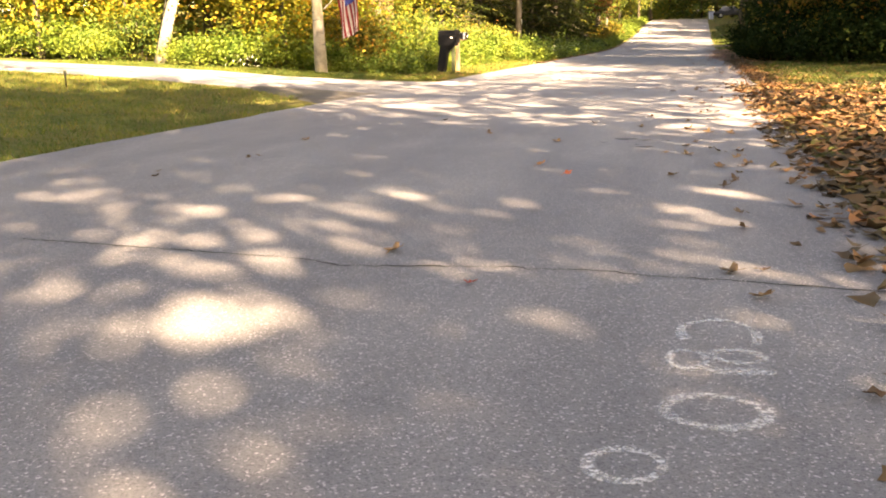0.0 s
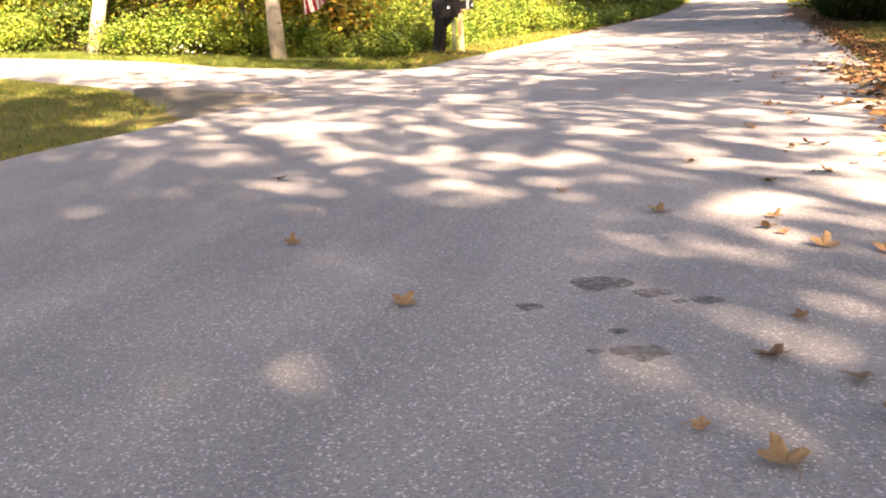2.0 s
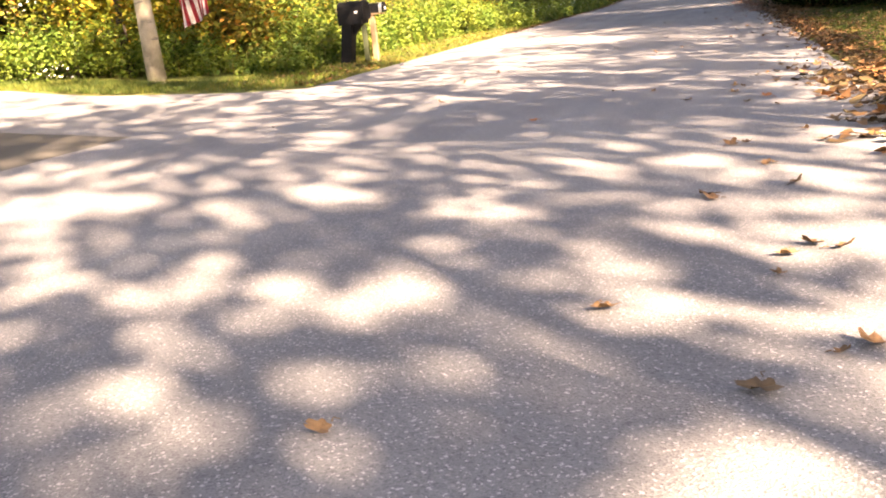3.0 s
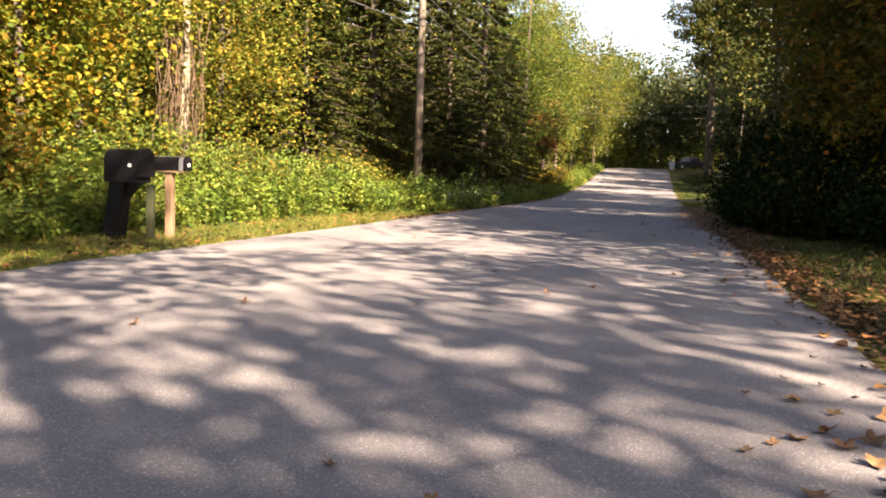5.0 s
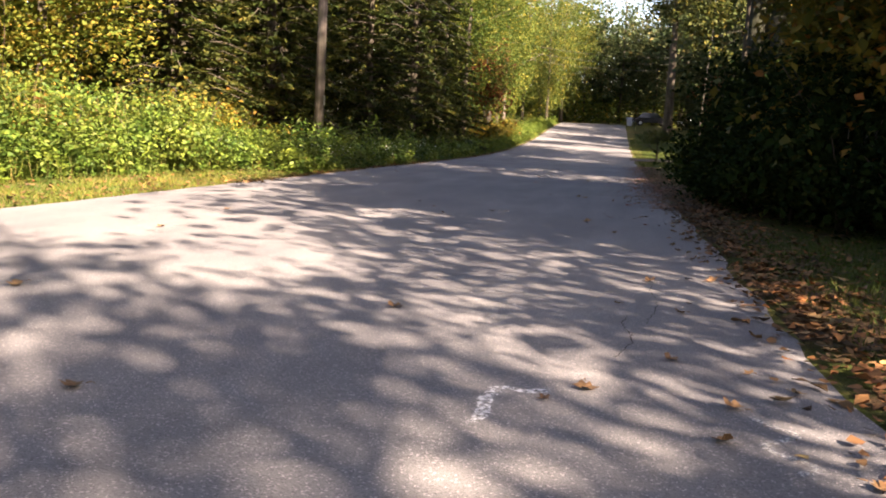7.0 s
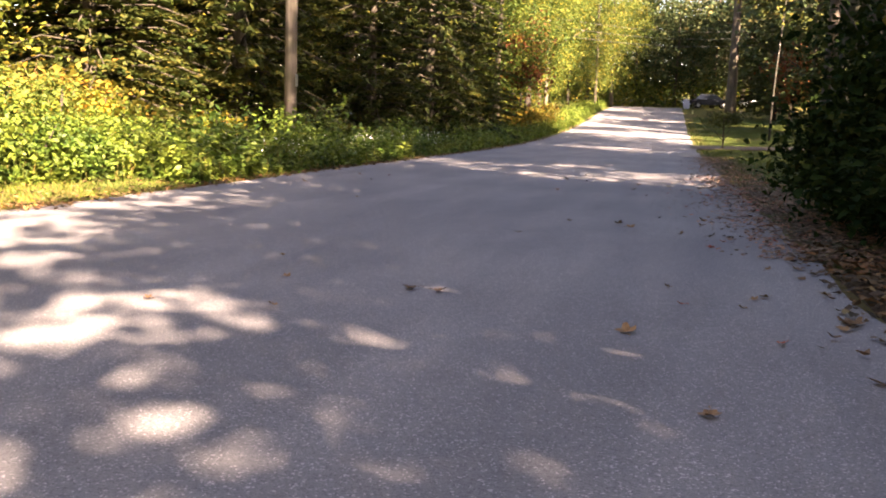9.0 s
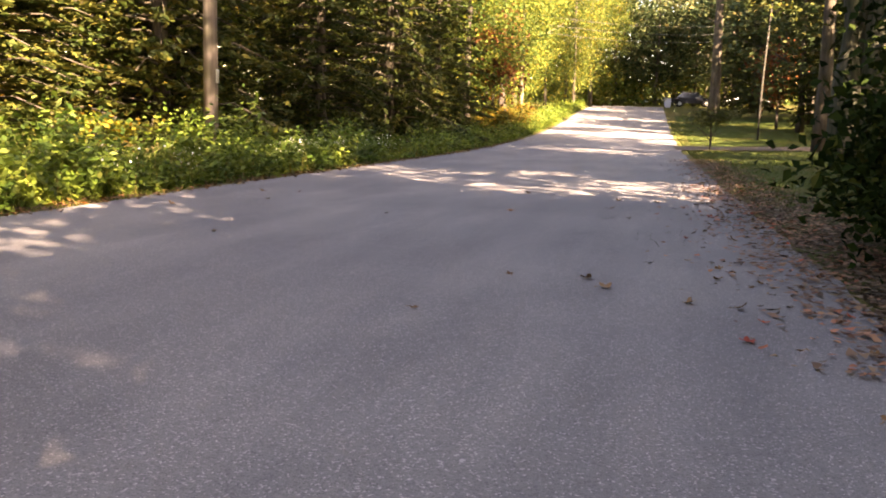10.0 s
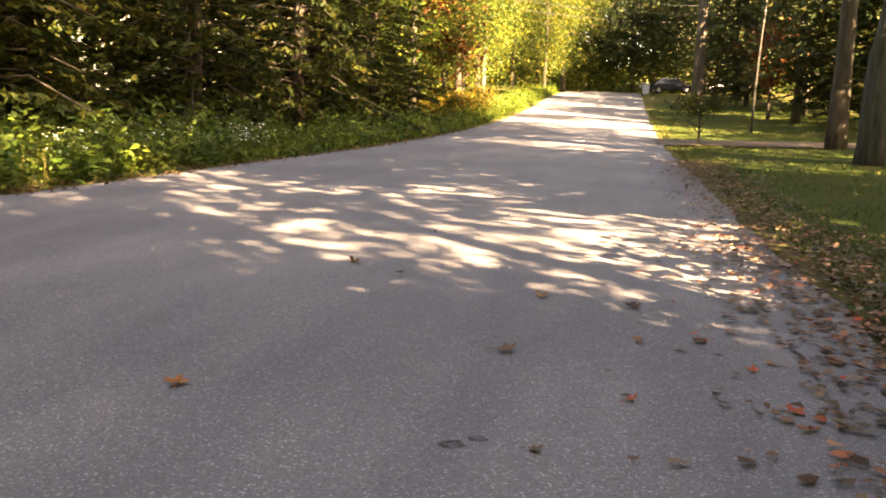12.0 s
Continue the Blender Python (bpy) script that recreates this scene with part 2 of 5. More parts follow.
cols = [-5.6 - 0.3 * i for i in range(56)] + [-24, -30, -40, -60]
verts, faces = [], []
for x in cols:
    y0, y1 = along(NEAR, x) + 0.06 * wob(x, 1, 1.5), along(FAR, x) + 0.08 * wob(x, 2, 1.3)
    for i in range(9):
        y = y0 + (y1 - y0) * i / 8
        verts.append((x, y, land(x, y) - (0.06 if i in (0, 8) else 0.006)))
faces = [(j * 9 + i, j * 9 + i + 1, (j + 1) * 9 + i + 1, (j + 1) * 9 + i) for j in range(len(cols) - 1) for i in range(8)]
tagged(new("driveway", mesh_from("driveway", verts, [f[::-1] for f in faces], [M_DRIVE], False)), "grey asphalt side drive joining the road", "driveway", kind="structure")
verts, faces = [], []
for i in range(13):
    x = -5.7 - 0.26 * i
    y0, y1 = 13.9 + 0.05 * i + 0.21 * i, 16.9 + 0.05 * i - 0.0 * i
    y0 = min(y0, y1 - 0.05)
    for k in range(5):
        y = y0 + (y1 - y0) * k / 4 + 0.05 * wob(x, k, 2)
        verts.append((x, y, land(x, y) - (0.06 if k == 0 else 0.001)))
faces = [(j * 5 + i, (j + 1) * 5 + i, (j + 1) * 5 + i + 1, j * 5 + i + 1) for j in range(12) for i in range(4)]
tagged(new("driveway_apron", mesh_from("driveway_apron", verts, faces, [M_APRON], False)), "darker asphalt patch at the drive mouth", "pavement", kind="structure")

verts = [(x, y + 0.15 * wob(x, y, 0.6), land(x, y) + 0.02) for x in [1.1 + 0.6 * i for i in range(45)] for y in (68.4, 69.6, 70.8, 72.0)]
faces = [(j * 4 + i, (j + 1) * 4 + i, (j + 1) * 4 + i + 1, j * 4 + i + 1) for j in range(44) for i in range(3)]
M_GRAVEL = asphalt("gravel", (0.065, 0.044, 0.03), (0.1, 0.07, 0.046), (1.8, 1.7, 1.6))
tagged(new("gravel_drive", mesh_from("gravel_drive", verts, faces, [M_GRAVEL], False)), "brown gravel drive crossing the lawn", "driveway", kind="structure")

m, nt, b = material("mown_turf", 0.95, 0.1)
p = position(nt)
col = ramp(nt, noise_at(nt, p, 7.0, 6, 0.7), [(0.3, (0.025, 0.042, 0.009)), (0.6, (0.048, 0.07, 0.014)), (0.8, (0.085, 0.08, 0.028))])
worn = ramp(nt, noise_at(nt, p, 0.35, 4), [(0.5, (0, 0, 0)), (0.68, (1, 1, 1))])
col = mix(nt, worn, col, mix(nt, 0.5, col, (0.11, 0.07, 0.03)))
nt.links.new(mix(nt, 1.0, col, ramp(nt, noise_at(nt, p, 70, 3), [(0.3, (0.6, 0.6, 0.6)), (0.7, (1.35, 1.3, 1.2))]), "MULTIPLY"), b.inputs["Base Color"])
bump(nt, b, noise_at(nt, p, 45, 5), 0.9, 0.03)
M_TURF = m
lawn_x = [2.0, 2.2] + [3.0 + 0.8 * i for i in range(16)] + [15.6, 18, 22]
tagged(grid("lawn", lawn_x, [46 + i for i in range(23)], lambda x, y: ground_z(x, y) + 0.02 + 0.03 * min(0, x - 2.4), M_TURF), "shaded green lawn beside the road", "lawn", kind="structure")
tagged(grid("lawn_far", lawn_x, [72.5 + i for i in range(36)], lambda x, y: ground_z(x, y) + 0.02 + 0.03 * min(0, x - 2.4), M_TURF), "sunlit lawn beyond the gravel drive", "lawn", kind="structure")

m, nt, b = material("leaf_mould", 0.95, 0.1)
p = position(nt)
col = ramp(nt, noise_at(nt, p, 14.0, 6, 0.7), [(0.3, (0.022, 0.015, 0.01)), (0.55, (0.055, 0.036, 0.022)), (0.75, (0.1, 0.062, 0.036))])
thin = ramp(nt, noise_at(nt, p, 0.9, 4), [(0.42, (0, 0, 0)), (0.56, (1, 1, 1))])
col = mix(nt, thin, col, mix(nt, 0.75, col, (0.05, 0.075, 0.016)))
nt.links.new(mix(nt, 1.0, col, ramp(nt, noise_at(nt, p, 80, 3), [(0.3, (0.55, 0.55, 0.55)), (0.7, (1.4, 1.35, 1.25))]), "MULTIPLY"), b.inputs["Base Color"])
bump(nt, b, noise_at(nt, p, 50, 5), 0.9, 0.03)
M_MOULD = m
tagged(grid("shoulder", [1.15, 1.5, 2.2] + [2.6 + 0.5 * i for i in range(17)], [0.5 + 0.75 * i for i in range(60)], lambda x, y: ground_z(x, y) + 0.012 - (0.03 if x < 1.2 else 0), M_MOULD), "dark leaf mould and thin grass beside the road", "ground", kind="structure")

# ---- foliage builders ----
rng = np.random.default_rng(5)


def leaf_mesh(name, c, size, mat, up=0.6, long=1.6, droop=None, fold=0.18):
    """Many folded leaves, each an island of two faces, at the centres c."""
    c = np.asarray(c, float)
    n = len(c)
    nrm = rng.normal(size=(n, 3))
    nrm[:, 2] = np.abs(nrm[:, 2]) + up
    nrm /= np.linalg.norm(nrm, axis=1)[:, None]
    t = rng.normal(size=(n, 3)) if droop is None else np.asarray(droop) + 0.35 * rng.normal(size=(n, 3))
    t -= nrm * np.sum(t * nrm, axis=1)[:, None]
    t /= np.linalg.norm(t, axis=1)[:, None] + 1e-9
    s = np.cross(nrm, t)
    sz = (np.asarray(size) * rng.uniform(0.65, 1.35, n))[:, None]
    a, d = c - t * sz * 0.5 * long / 1.3, c + t * sz * 0.5 * long / 1.3
    l = c + s * sz * 0.42 + nrm * sz * fold - t * sz * 0.08
    r = c - s * sz * 0.42 + nrm * sz * fold - t * sz * 0.08
    v = np.stack([a, r, d, l], 1).reshape(-1, 3)
    me = bpy.data.meshes.new(name)
    me.vertices.add(4 * n)
    me.vertices.foreach_set("co", v.ravel())
    me.loops.add(6 * n)
    k = np.arange(n)[:, None] * 4
    idx = np.concatenate([k, k + 1, k + 2, k, k + 2, k + 3], 1).ravel()
    me.loops.foreach_set("vertex_index", idx)
    me.polygons.add(2 * n)
    me.polygons.foreach_set("loop_start", np.arange(2 * n) * 3)
    me.polygons.foreach_set("loop_total", np.full(2 * n, 3))
    me.materials.append(mat)
    me.update(calc_edges=True)
    me.validate()
    return me


def blade_mesh(name, pts, h, w, mat, lean=0.5):
    """Grass blades, one triangle each."""
    pts = np.asarray(pts, float)
    n = len(pts)
    a = rng.uniform(0, 2 * np.pi, n)
    side = np.stack([np.cos(a), np.sin(a), np.zeros(n)], 1)
    hh = (np.asarray(h) * rng.uniform(0.5, 1.3, n))[:, None]
    tip = pts + np.stack([rng.normal(0, lean, n), rng.normal(0, lean, n), np.ones(n)], 1) * hh
    v = np.stack([pts - side * w, pts + side * w, tip], 1).reshape(-1, 3)
    me = bpy.data.meshes.new(name)
    me.vertices.add(3 * n)
    me.vertices.foreach_set("co", v.ravel())
    me.loops.add(3 * n)
    me.loops.foreach_set("vertex_index", np.arange(3 * n))
    me.polygons.add(n)
    me.polygons.foreach_set("loop_start", np.arange(n) * 3)
    me.polygons.foreach_set("loop_total", np.full(n, 3))
    me.materials.append(mat)
    me.update(calc_edges=True)
    return me


def tube(bm, pts, radii, sides=8):
    """A tapered limb along pts."""
    rings = []
    for i, (p, r) in enumerate(zip(pts, radii)):
        p = Vector(p)
        d = (Vector(pts[min(i + 1, len(pts) - 1)]) - Vector(pts[max(i - 1, 0)])).normalized()
        q = d.to_track_quat("Z", "Y")
        rings.append([bm.verts.new(p + q @ Vector((r * math.cos(2 * math.pi * k / sides), r * math.sin(2 * math.pi * k / sides), 0))) for k in range(sides)])
    for a, c in zip(rings, rings[1:]):
        for k in range(sides):
            f = bm.faces.new((a[k], a[(k + 1) % sides], c[(k + 1) % sides], c[k]))
            f.smooth = True
    bm.faces.new(rings[-1])
    bm.faces.new(rings[0][::-1])


def trunk_points(height, lean, bend, seed, n=9):
    r = random.Random(seed)
    ph = r.uniform(0, 6)
    return [(lean[0] * height * t + bend * math.sin(ph + 3 * t) * t, lean[1] * height * t + bend * math.cos(ph + 2.3 * t) * t, height * t - 0.25 * (t == 0)) for t in [i / (n - 1) for i in range(n)]]


def clumped(n_clumps, per, centre, radii, clump_r, shell=0.5, low=None):
    """Leaf centres in clumps through an uneven ellipsoid, denser towards its skin."""
    out = []
    for _ in range(n_clumps):
        v = rng.normal(size=3)
        v /= np.linalg.norm(v)
        rad = (shell + (1 - shell) * rng.random()) * (0.8 + 0.35 * rng.random())
        c = np.array(centre) + v * rad * np.array(radii)
        if low is not None and c[2] < low:
            c[2] = low + rng.random() * 0.8
        k = int(per * rng.uniform(0.5, 1.5))
        out.append(c + rng.normal(size=(k, 3)) * clump_r * np.array([1, 1, 0.6]) * rng.uniform(0.6, 1.3))
    return np.concatenate(out)


def broadleaf(name, label, height, girth, mat, bark, crown_c, crown_r, clumps, per, size, seed, lean=(0, 0), bend=0.3, limbs=9, clump_r=0.45, shell=0.45, low=0.3, group="woodland trees", category="tree"):
    tree = tagged(new(name), label, category, group)
    tree.empty_display_size = 0.3
    pts = trunk_points(height, lean, bend, seed)
    bm = bmesh.new()
    n = len(pts)
    tube(bm, pts, [girth * (1.35 if i == 0 else 1.0) * (1 - 0.85 * i / (n - 1)) + 0.01 for i in range(n)], 10)
    part("trunk", bm, bark, tree)
    r = random.Random(seed)
    for k in range(limbs):
        bm = bmesh.new()
        t = r.uniform(0.25, 0.9)
        i = int(t * (n - 1))
        a = Vector(pts[i])
        ang = r.uniform(0, 6.28)
        ln = crown_r[0] * r.uniform(0.6, 1.05)
        d = Vector((math.cos(ang), math.sin(ang), r.uniform(0.2, 0.8)))
        mid = a + d * ln * 0.5 + Vector((0, 0, 0.12 * ln))
        end = a + d * ln + Vector((r.uniform(-0.3, 0.3), r.uniform(-0.3, 0.3), 0.1 * ln))
        g = girth * (1 - 0.8 * t) * 0.36 + 0.01
        tube(bm, [a, mid, end], [g, g * 0.6, g * 0.2], 6)
        part("limb", bm, bark, tree)
    ob = new("crown", leaf_mesh("crown", clumped(clumps, per, crown_c, crown_r, clump_r, shell, low), size, mat))
    ob.parent = tree
    return tree


def conifer(name, label, height, girth, radius, mat, bark, seed, base=0.6, boughs=150, size=0.115, needles=140, group="evergreens"):
    tree = tagged(new(name), label, "tree", group)
    pts = trunk_points(height, (0, 0), 0.1, seed)
    n = len(pts)
    bm = bmesh.new()
    tube(bm, pts, [girth * (1 - 0.92 * i / (n - 1)) + 0.01 for i in range(n)], 9)
    part("trunk", bm, bark, tree)
    r = random.Random(seed)
    bm = bmesh.new()
    cs, dr = [], []
    for k in range(boughs):
        z = base + (height - base) * (k / boughs) ** 1.15
        ln = radius * (1 - 0.8 * (z / height)) * r.uniform(0.6, 1.12)
        ang = k * 2.4 + r.uniform(-0.4, 0.4)
        d = Vector((math.cos(ang), math.sin(ang), 0))
        s = Vector((-d.y, d.x, 0))
        tip = Vector((0, 0, z)) + d * ln + Vector((0, 0, -0.18 * ln))
        tube(bm, [Vector((0, 0, z)), Vector((0, 0, z)) + d * ln * 0.5 + Vector((0, 0, 0.04 * ln)), tip], [0.03, 0.02, 0.006], 5)
        for _ in range(int(needles * (0.4 + ln / radius))):
            t = 0.25 + 0.78 * r.random()
            side = r.uniform(-1, 1) * 0.34 * ln * (1.1 - t)
            p = d * ln * t + s * side + Vector((0, 0, z - 0.16 * ln * t * t + r.uniform(-0.07, 0.05)))
            cs.append(p)
            dr.append(d + s * (0.9 if side > 0 else -0.9) + Vector((0, 0, -0.35)))
    tagged(part("branchwork", bm, bark, tree), kind="stuff")
    ob = new("needles", leaf_mesh("needles", cs, size, mat, up=1.0, long=2.6, droop=[tuple(v) for v in dr], fold=0.08))
    ob.parent = tree
    return tree


def shrub(name, label, mat, radii, clumps, per, size, seed, bark=None, stems=9, clump_r=0.22, group="roadside shrubs", low=0.08, shell=0.35):
    ob0 = tagged(new(name), label, "shrub", group)
    r = random.Random(seed)
    for k in range(stems):
        bm = bmesh.new()
        a = r.uniform(0, 6.28)
        q = r.uniform(0.2, 0.85)
        e = Vector((math.cos(a) * radii[0] * q, math.sin(a) * radii[1] * q, radii[2] * r.uniform(1.1, 1.8)))
        tube(bm, [Vector((e.x * 0.15, e.y * 0.15, -0.1)), e * 0.5 + Vector((0, 0, 0.1)), e], [0.022, 0.016, 0.005], 5)
        part("stem", bm, bark or M_BARK, ob0)
    ob = new("foliage", leaf_mesh("foliage", clumped(clumps, per, (0, 0, radii[2]), radii, clump_r, shell, low), size, mat))
    ob.parent = ob0
    return ob0


def put(ob, x, y, turn=0.0, s=1.0, sz=None, sink=0.0):
    m = pose(x, y, land(x, y) - 0.03 - sink, 0, 0, turn) @ Matrix.Diagonal((s, s, sz or s, 1))
    return copy_thing(ob, m)


def first(ob, x, y, turn=0.0, s=1.0, sink=0.0):
    ob.matrix_basis = pose(x, y, land(x, y) - 0.03 - sink, 0, 0, turn) @ Matrix.Diagonal((s, s, s, 1))
    return ob


def plant(ob, spots, seed=0, smin=0.85, smax=1.2, sink=0.0):
    """The first one and its copies over the spots (x, y)."""
    r = random.Random(seed)
    for i, (x, y) in enumerate(spots):
        s = r.uniform(smin, smax)
        t = r.uniform(0, 360)
        if i == 0:
            at = (x, y, t, s)
        else:
            put(ob, x, y, t, s, s * r.uniform(0.75, 1.3), sink)
    first(ob, *at, sink)


# ---- woods on the far side of the lane ----
t_yellow = broadleaf("maple_tree", "slender maple with yellow and green autumn leaves", 12, 0.13, L_YELLOW, M_BARK, (0, 0, 5.2), (3.0, 3.0, 5.2), 330, 62, 0.112, 3)
plant(t_yellow, [(-13.5, 27.5), (-15.2, 32), (-16.5, 29), (-19, 28), (-22.5, 27), (-18.5, 38.5), (-18.5, 35), (-27, 28), (-21, 32), (-18, 42), (-14.2, 42.5), (-12, 101), (-32, 27), (-25, 33)], 1)
t_gold = broadleaf("birch_sapling", "young birch with gold and orange leaves", 10, 0.07, L_GOLD, M_BARK, (0, 0, 4.6), (2.3, 2.3, 4.6), 250, 60, 0.1, 8)
plant(t_gold, [(-11.8, 30), (-15, 33.5), (-12, 25.6), (-18, 26.5), (-22, 29.5), (-20, 24.6)], 2)
t_green = broadleaf("oak_tree", "woodland oak with green leaves turning yellow", 15, 0.17, L_GREEN, M_BARK, (0, 0, 7.2), (3.6, 3.6, 7.0), 330, 52, 0.128, 5)
plant(t_green, [(-17, 39), (-16.2, 47), (-20, 36), (-24, 30.5), (-16.5, 51), (-19, 48), (-16.5, 55), (-16, 70), (-17.6, 68.5), (-11.5, 96), (-10.6, 104), (-13, 110), (-22, 62), (-19, 66), (-28, 40), (-30, 33), (-26, 46), (-14.5, 78), (-34, 30), (-12.4, 82), (-9.4, 79), (-9.2, 89), (-10.4, 84), (-9.8, 94), (-7.4, 122), (-6.2, 129), (-8.8, 110), (-12.5, 118)], 3)
t_pine = conifer("hemlock_tree", "dark feathery hemlock with drooping boughs", 13, 0.2, 3.6, L_NEEDLE, M_BARK, 4)
plant(t_pine, [(-10.6, 60.5), (-13.2, 47.5), (-9.7, 65.5), (-13.5, 57.5), (-10.4, 69.5), (-12.6, 64), (-12.2, 72), (-17.5, 60), (-14.2, 50), (-20, 56), (-9.8, 74), (-12.6, 54)], 4, 0.9, 1.15)

# ---- trees along the near side, many unseen and added to shade the lane ----
t_canopy = broadleaf("shade_tree", "tall roadside maple with a broad russet crown, added for shade", 17, 0.2, L_RUSSET, M_BARK, (0, 0, 11.0), (4.4, 4.4, 5.0), 66, 56, 0.25, 21, clump_r=0.7, low=5.5, group="tall roadside trees", limbs=16)
# Spots left of the lane are unseen trees added to shade lawn and road.
plant(t_canopy, [(9, -12), (11.5, -9.8), (9, -0.6), (12, -4.5), (-7.5, 4.5), (-11.5, 9), (5, -11), (-9, -6), (10.5, -8.2), (10.5, 27.5), (9.5, 23.5), (14, 48), (14, 60), (11.5, 52), (12, 57), (9.5, 40.5), (13, 42), (7.8, 44.5), (7.8, 35), (5.8, 32.5), (17.5, 33.5)], 6, 0.9, 1.05)
t_tall = broadleaf("shade_tree", "very tall oak with a high crown, added for shade", 27, 0.2, L_RUSSET, M_BARK, (0, 0, 17.8), (5.0, 5.0, 6.6), 104, 56, 0.28, 22, clump_r=0.75, low=11.3, group="tall roadside trees", limbs=16)
# Spots left of the lane are unseen, added to block sky light.
plant(t_tall, [(9.5, -9.5), (10.5, -15), (-14, 1), (-9.5, -13), (8.5, 36.5), (9, 40.5), (9.3, 44.5), (9, 53)], 62, 0.98, 1.05)
# Unseen; added so the verge by the mailboxes lies in shade.
put(t_tall, 4.1, 11.9, 30, 0.65)
# Out-of-view crowns, added and spaced to dapple the lane.
t_thin = broadleaf("shade_tree", "roadside maple with a thin airy crown, added for dappled shade", 16, 0.13, L_RUSSET, M_BARK, (0, 0, 11.2), (3.9, 3.9, 4.4), 76, 22, 0.19, 24, clump_r=0.34, shell=0.05, low=6.4, group="tall roadside trees", limbs=10)
plant(t_thin, [(12.5, 7.5), (10.3, 4.3), (8.4, -4.6), (9, 15), (9, -3.4), (11.5, -4.6), (10.2, 6.3), (11.5, 11.5), (10, 29.5), (9.5, 1.6)], 61, 0.92, 1.08)
t_right = broadleaf("hickory_tree", "hedgerow tree with dull green and brown leaves", 12, 0.16, L_RUSSET, M_BARK, (0, 0, 6.0), (3.2, 3.2, 5.4), 200, 40, 0.16, 31, low=1.2)
# Several of these stand unseen, added to shade verge, lawn and trunks.
plant(t_right, [(4.4, 35.2), (7, 31.5), (9.5, 30), (8.5, 48), (7.6, 26.2), (8.6, 24.8), (9, 46), (8.2, 48.8), (9.6, 57.3), (10.8, 63.2)], 7)
for x, y, a, k in ((4.3, 33.4, 20, 0.75), (4.3, 36.6, 80, 0.66), (6.2, 29.6, 300, 0.9), (5.3, 35.0, 160, 0.85)):
    put(t_right, x, y, a, k)
# Unseen; added to shade the right of the road.
put(t_right, 6.8, 21.4, 40, 0.75)
put(t_right, 5.0, 31.4, 130, 0.68)
put(t_right, 4.5, 38.2, 250, 0.6)
t_right2 = broadleaf("oak_tree", "distant oak, its leaf colour muted for haze", 16, 0.2, L_HAZE, M_BARK, (0, 0, 8.5), (4.2, 4.2, 7.2), 190, 20, 0.32, 35, low=2.2)
plant(t_right2, [(22, 64), (12, 80), (8.6, 88), (15, 92), (10.5, 97), (20, 84), (12.5, 108), (15, 113), (9, 118), (22, 98), (17, 104), (24, 70), (26, 80), (14, 101), (20, 62), (-9, 132), (10, 122), (9, 142), (7.5, 130)], 8, 0.9, 1.25)
for i, (x, y) in enumerate(((2.6, 136), (-4, 138), (6, 138), (0.5, 134.5), (4.6, 133), (3, 142), (-7, 140), (-2, 143))):
    put(t_right2, x, y, 47 * i, 0.9 + 0.05 * (i % 3), 0.8 + 0.07 * (i % 4))
t_spruce = conifer("spruce_tree", "tall dark spruce beside the lawn", 15, 0.2, 3.2, L_NEEDLE, M_BARK, 14, 1.0)
plant(t_spruce, [(10.2, 87), (8.2, 105), (8.6, 113), (7.6, 121), (11.2, 76), (12.5, 99), (14.5, 84), (10.8, 81)], 9, 0.85, 1.15)
t_red = broadleaf("red_maple", "small maple in red autumn leaf", 7, 0.09, L_RED, M_BARK, (0, 0, 3.8), (1.7, 1.7, 2.4), 60, 30, 0.2, 41, low=1.4)
plant(t_red, [(7.8, 92), (-8.4, 81)], 10, 0.8, 1.0)

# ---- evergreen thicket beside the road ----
# All thicket plants use the near-black leaf colour that carries the shade.
s_dark = shrub("evergreen_shrub", "dense dark evergreen shrub at the road edge, thicket shade in its colour", L_DARK, (1.7, 1.7, 1.2), 300, 36, 0.085, 51, clump_r=0.3, group="roadside thicket")
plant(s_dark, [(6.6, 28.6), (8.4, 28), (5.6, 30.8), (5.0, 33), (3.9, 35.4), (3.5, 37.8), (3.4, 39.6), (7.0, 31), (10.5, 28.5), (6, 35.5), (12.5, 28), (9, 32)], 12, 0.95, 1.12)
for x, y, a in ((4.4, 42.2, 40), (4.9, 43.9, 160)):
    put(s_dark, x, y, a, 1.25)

s_skirt = shrub("evergreen_shrub", "low dark evergreen shrub under the thicket, shade in its colour", L_DARK, (0.9, 0.9, 0.55), 120, 30, 0.08, 53, clump_r=0.24, group="roadside thicket", low=0.02, shell=0.2)
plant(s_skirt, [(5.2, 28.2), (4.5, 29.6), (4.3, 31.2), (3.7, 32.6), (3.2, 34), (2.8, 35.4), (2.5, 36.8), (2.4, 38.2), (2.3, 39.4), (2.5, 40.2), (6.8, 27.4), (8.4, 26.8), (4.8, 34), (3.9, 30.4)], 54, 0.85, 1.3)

t_dark = conifer("cedar_sapling", "dark cedar standing in the thicket, shade in its colour", 8, 0.09, 1.9, L_DARK, M_BARK, 55, 0.3, 110, 0.06, 120, "roadside thicket")
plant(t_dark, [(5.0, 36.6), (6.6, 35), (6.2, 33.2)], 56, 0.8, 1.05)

# ---- weeds and bushes of the left verge ----
s_bush = shrub("bramble_bush", "bright green bramble bush in sun", M_WEED, (1.15, 1.15, 0.52), 120, 46, 0.062, 61)
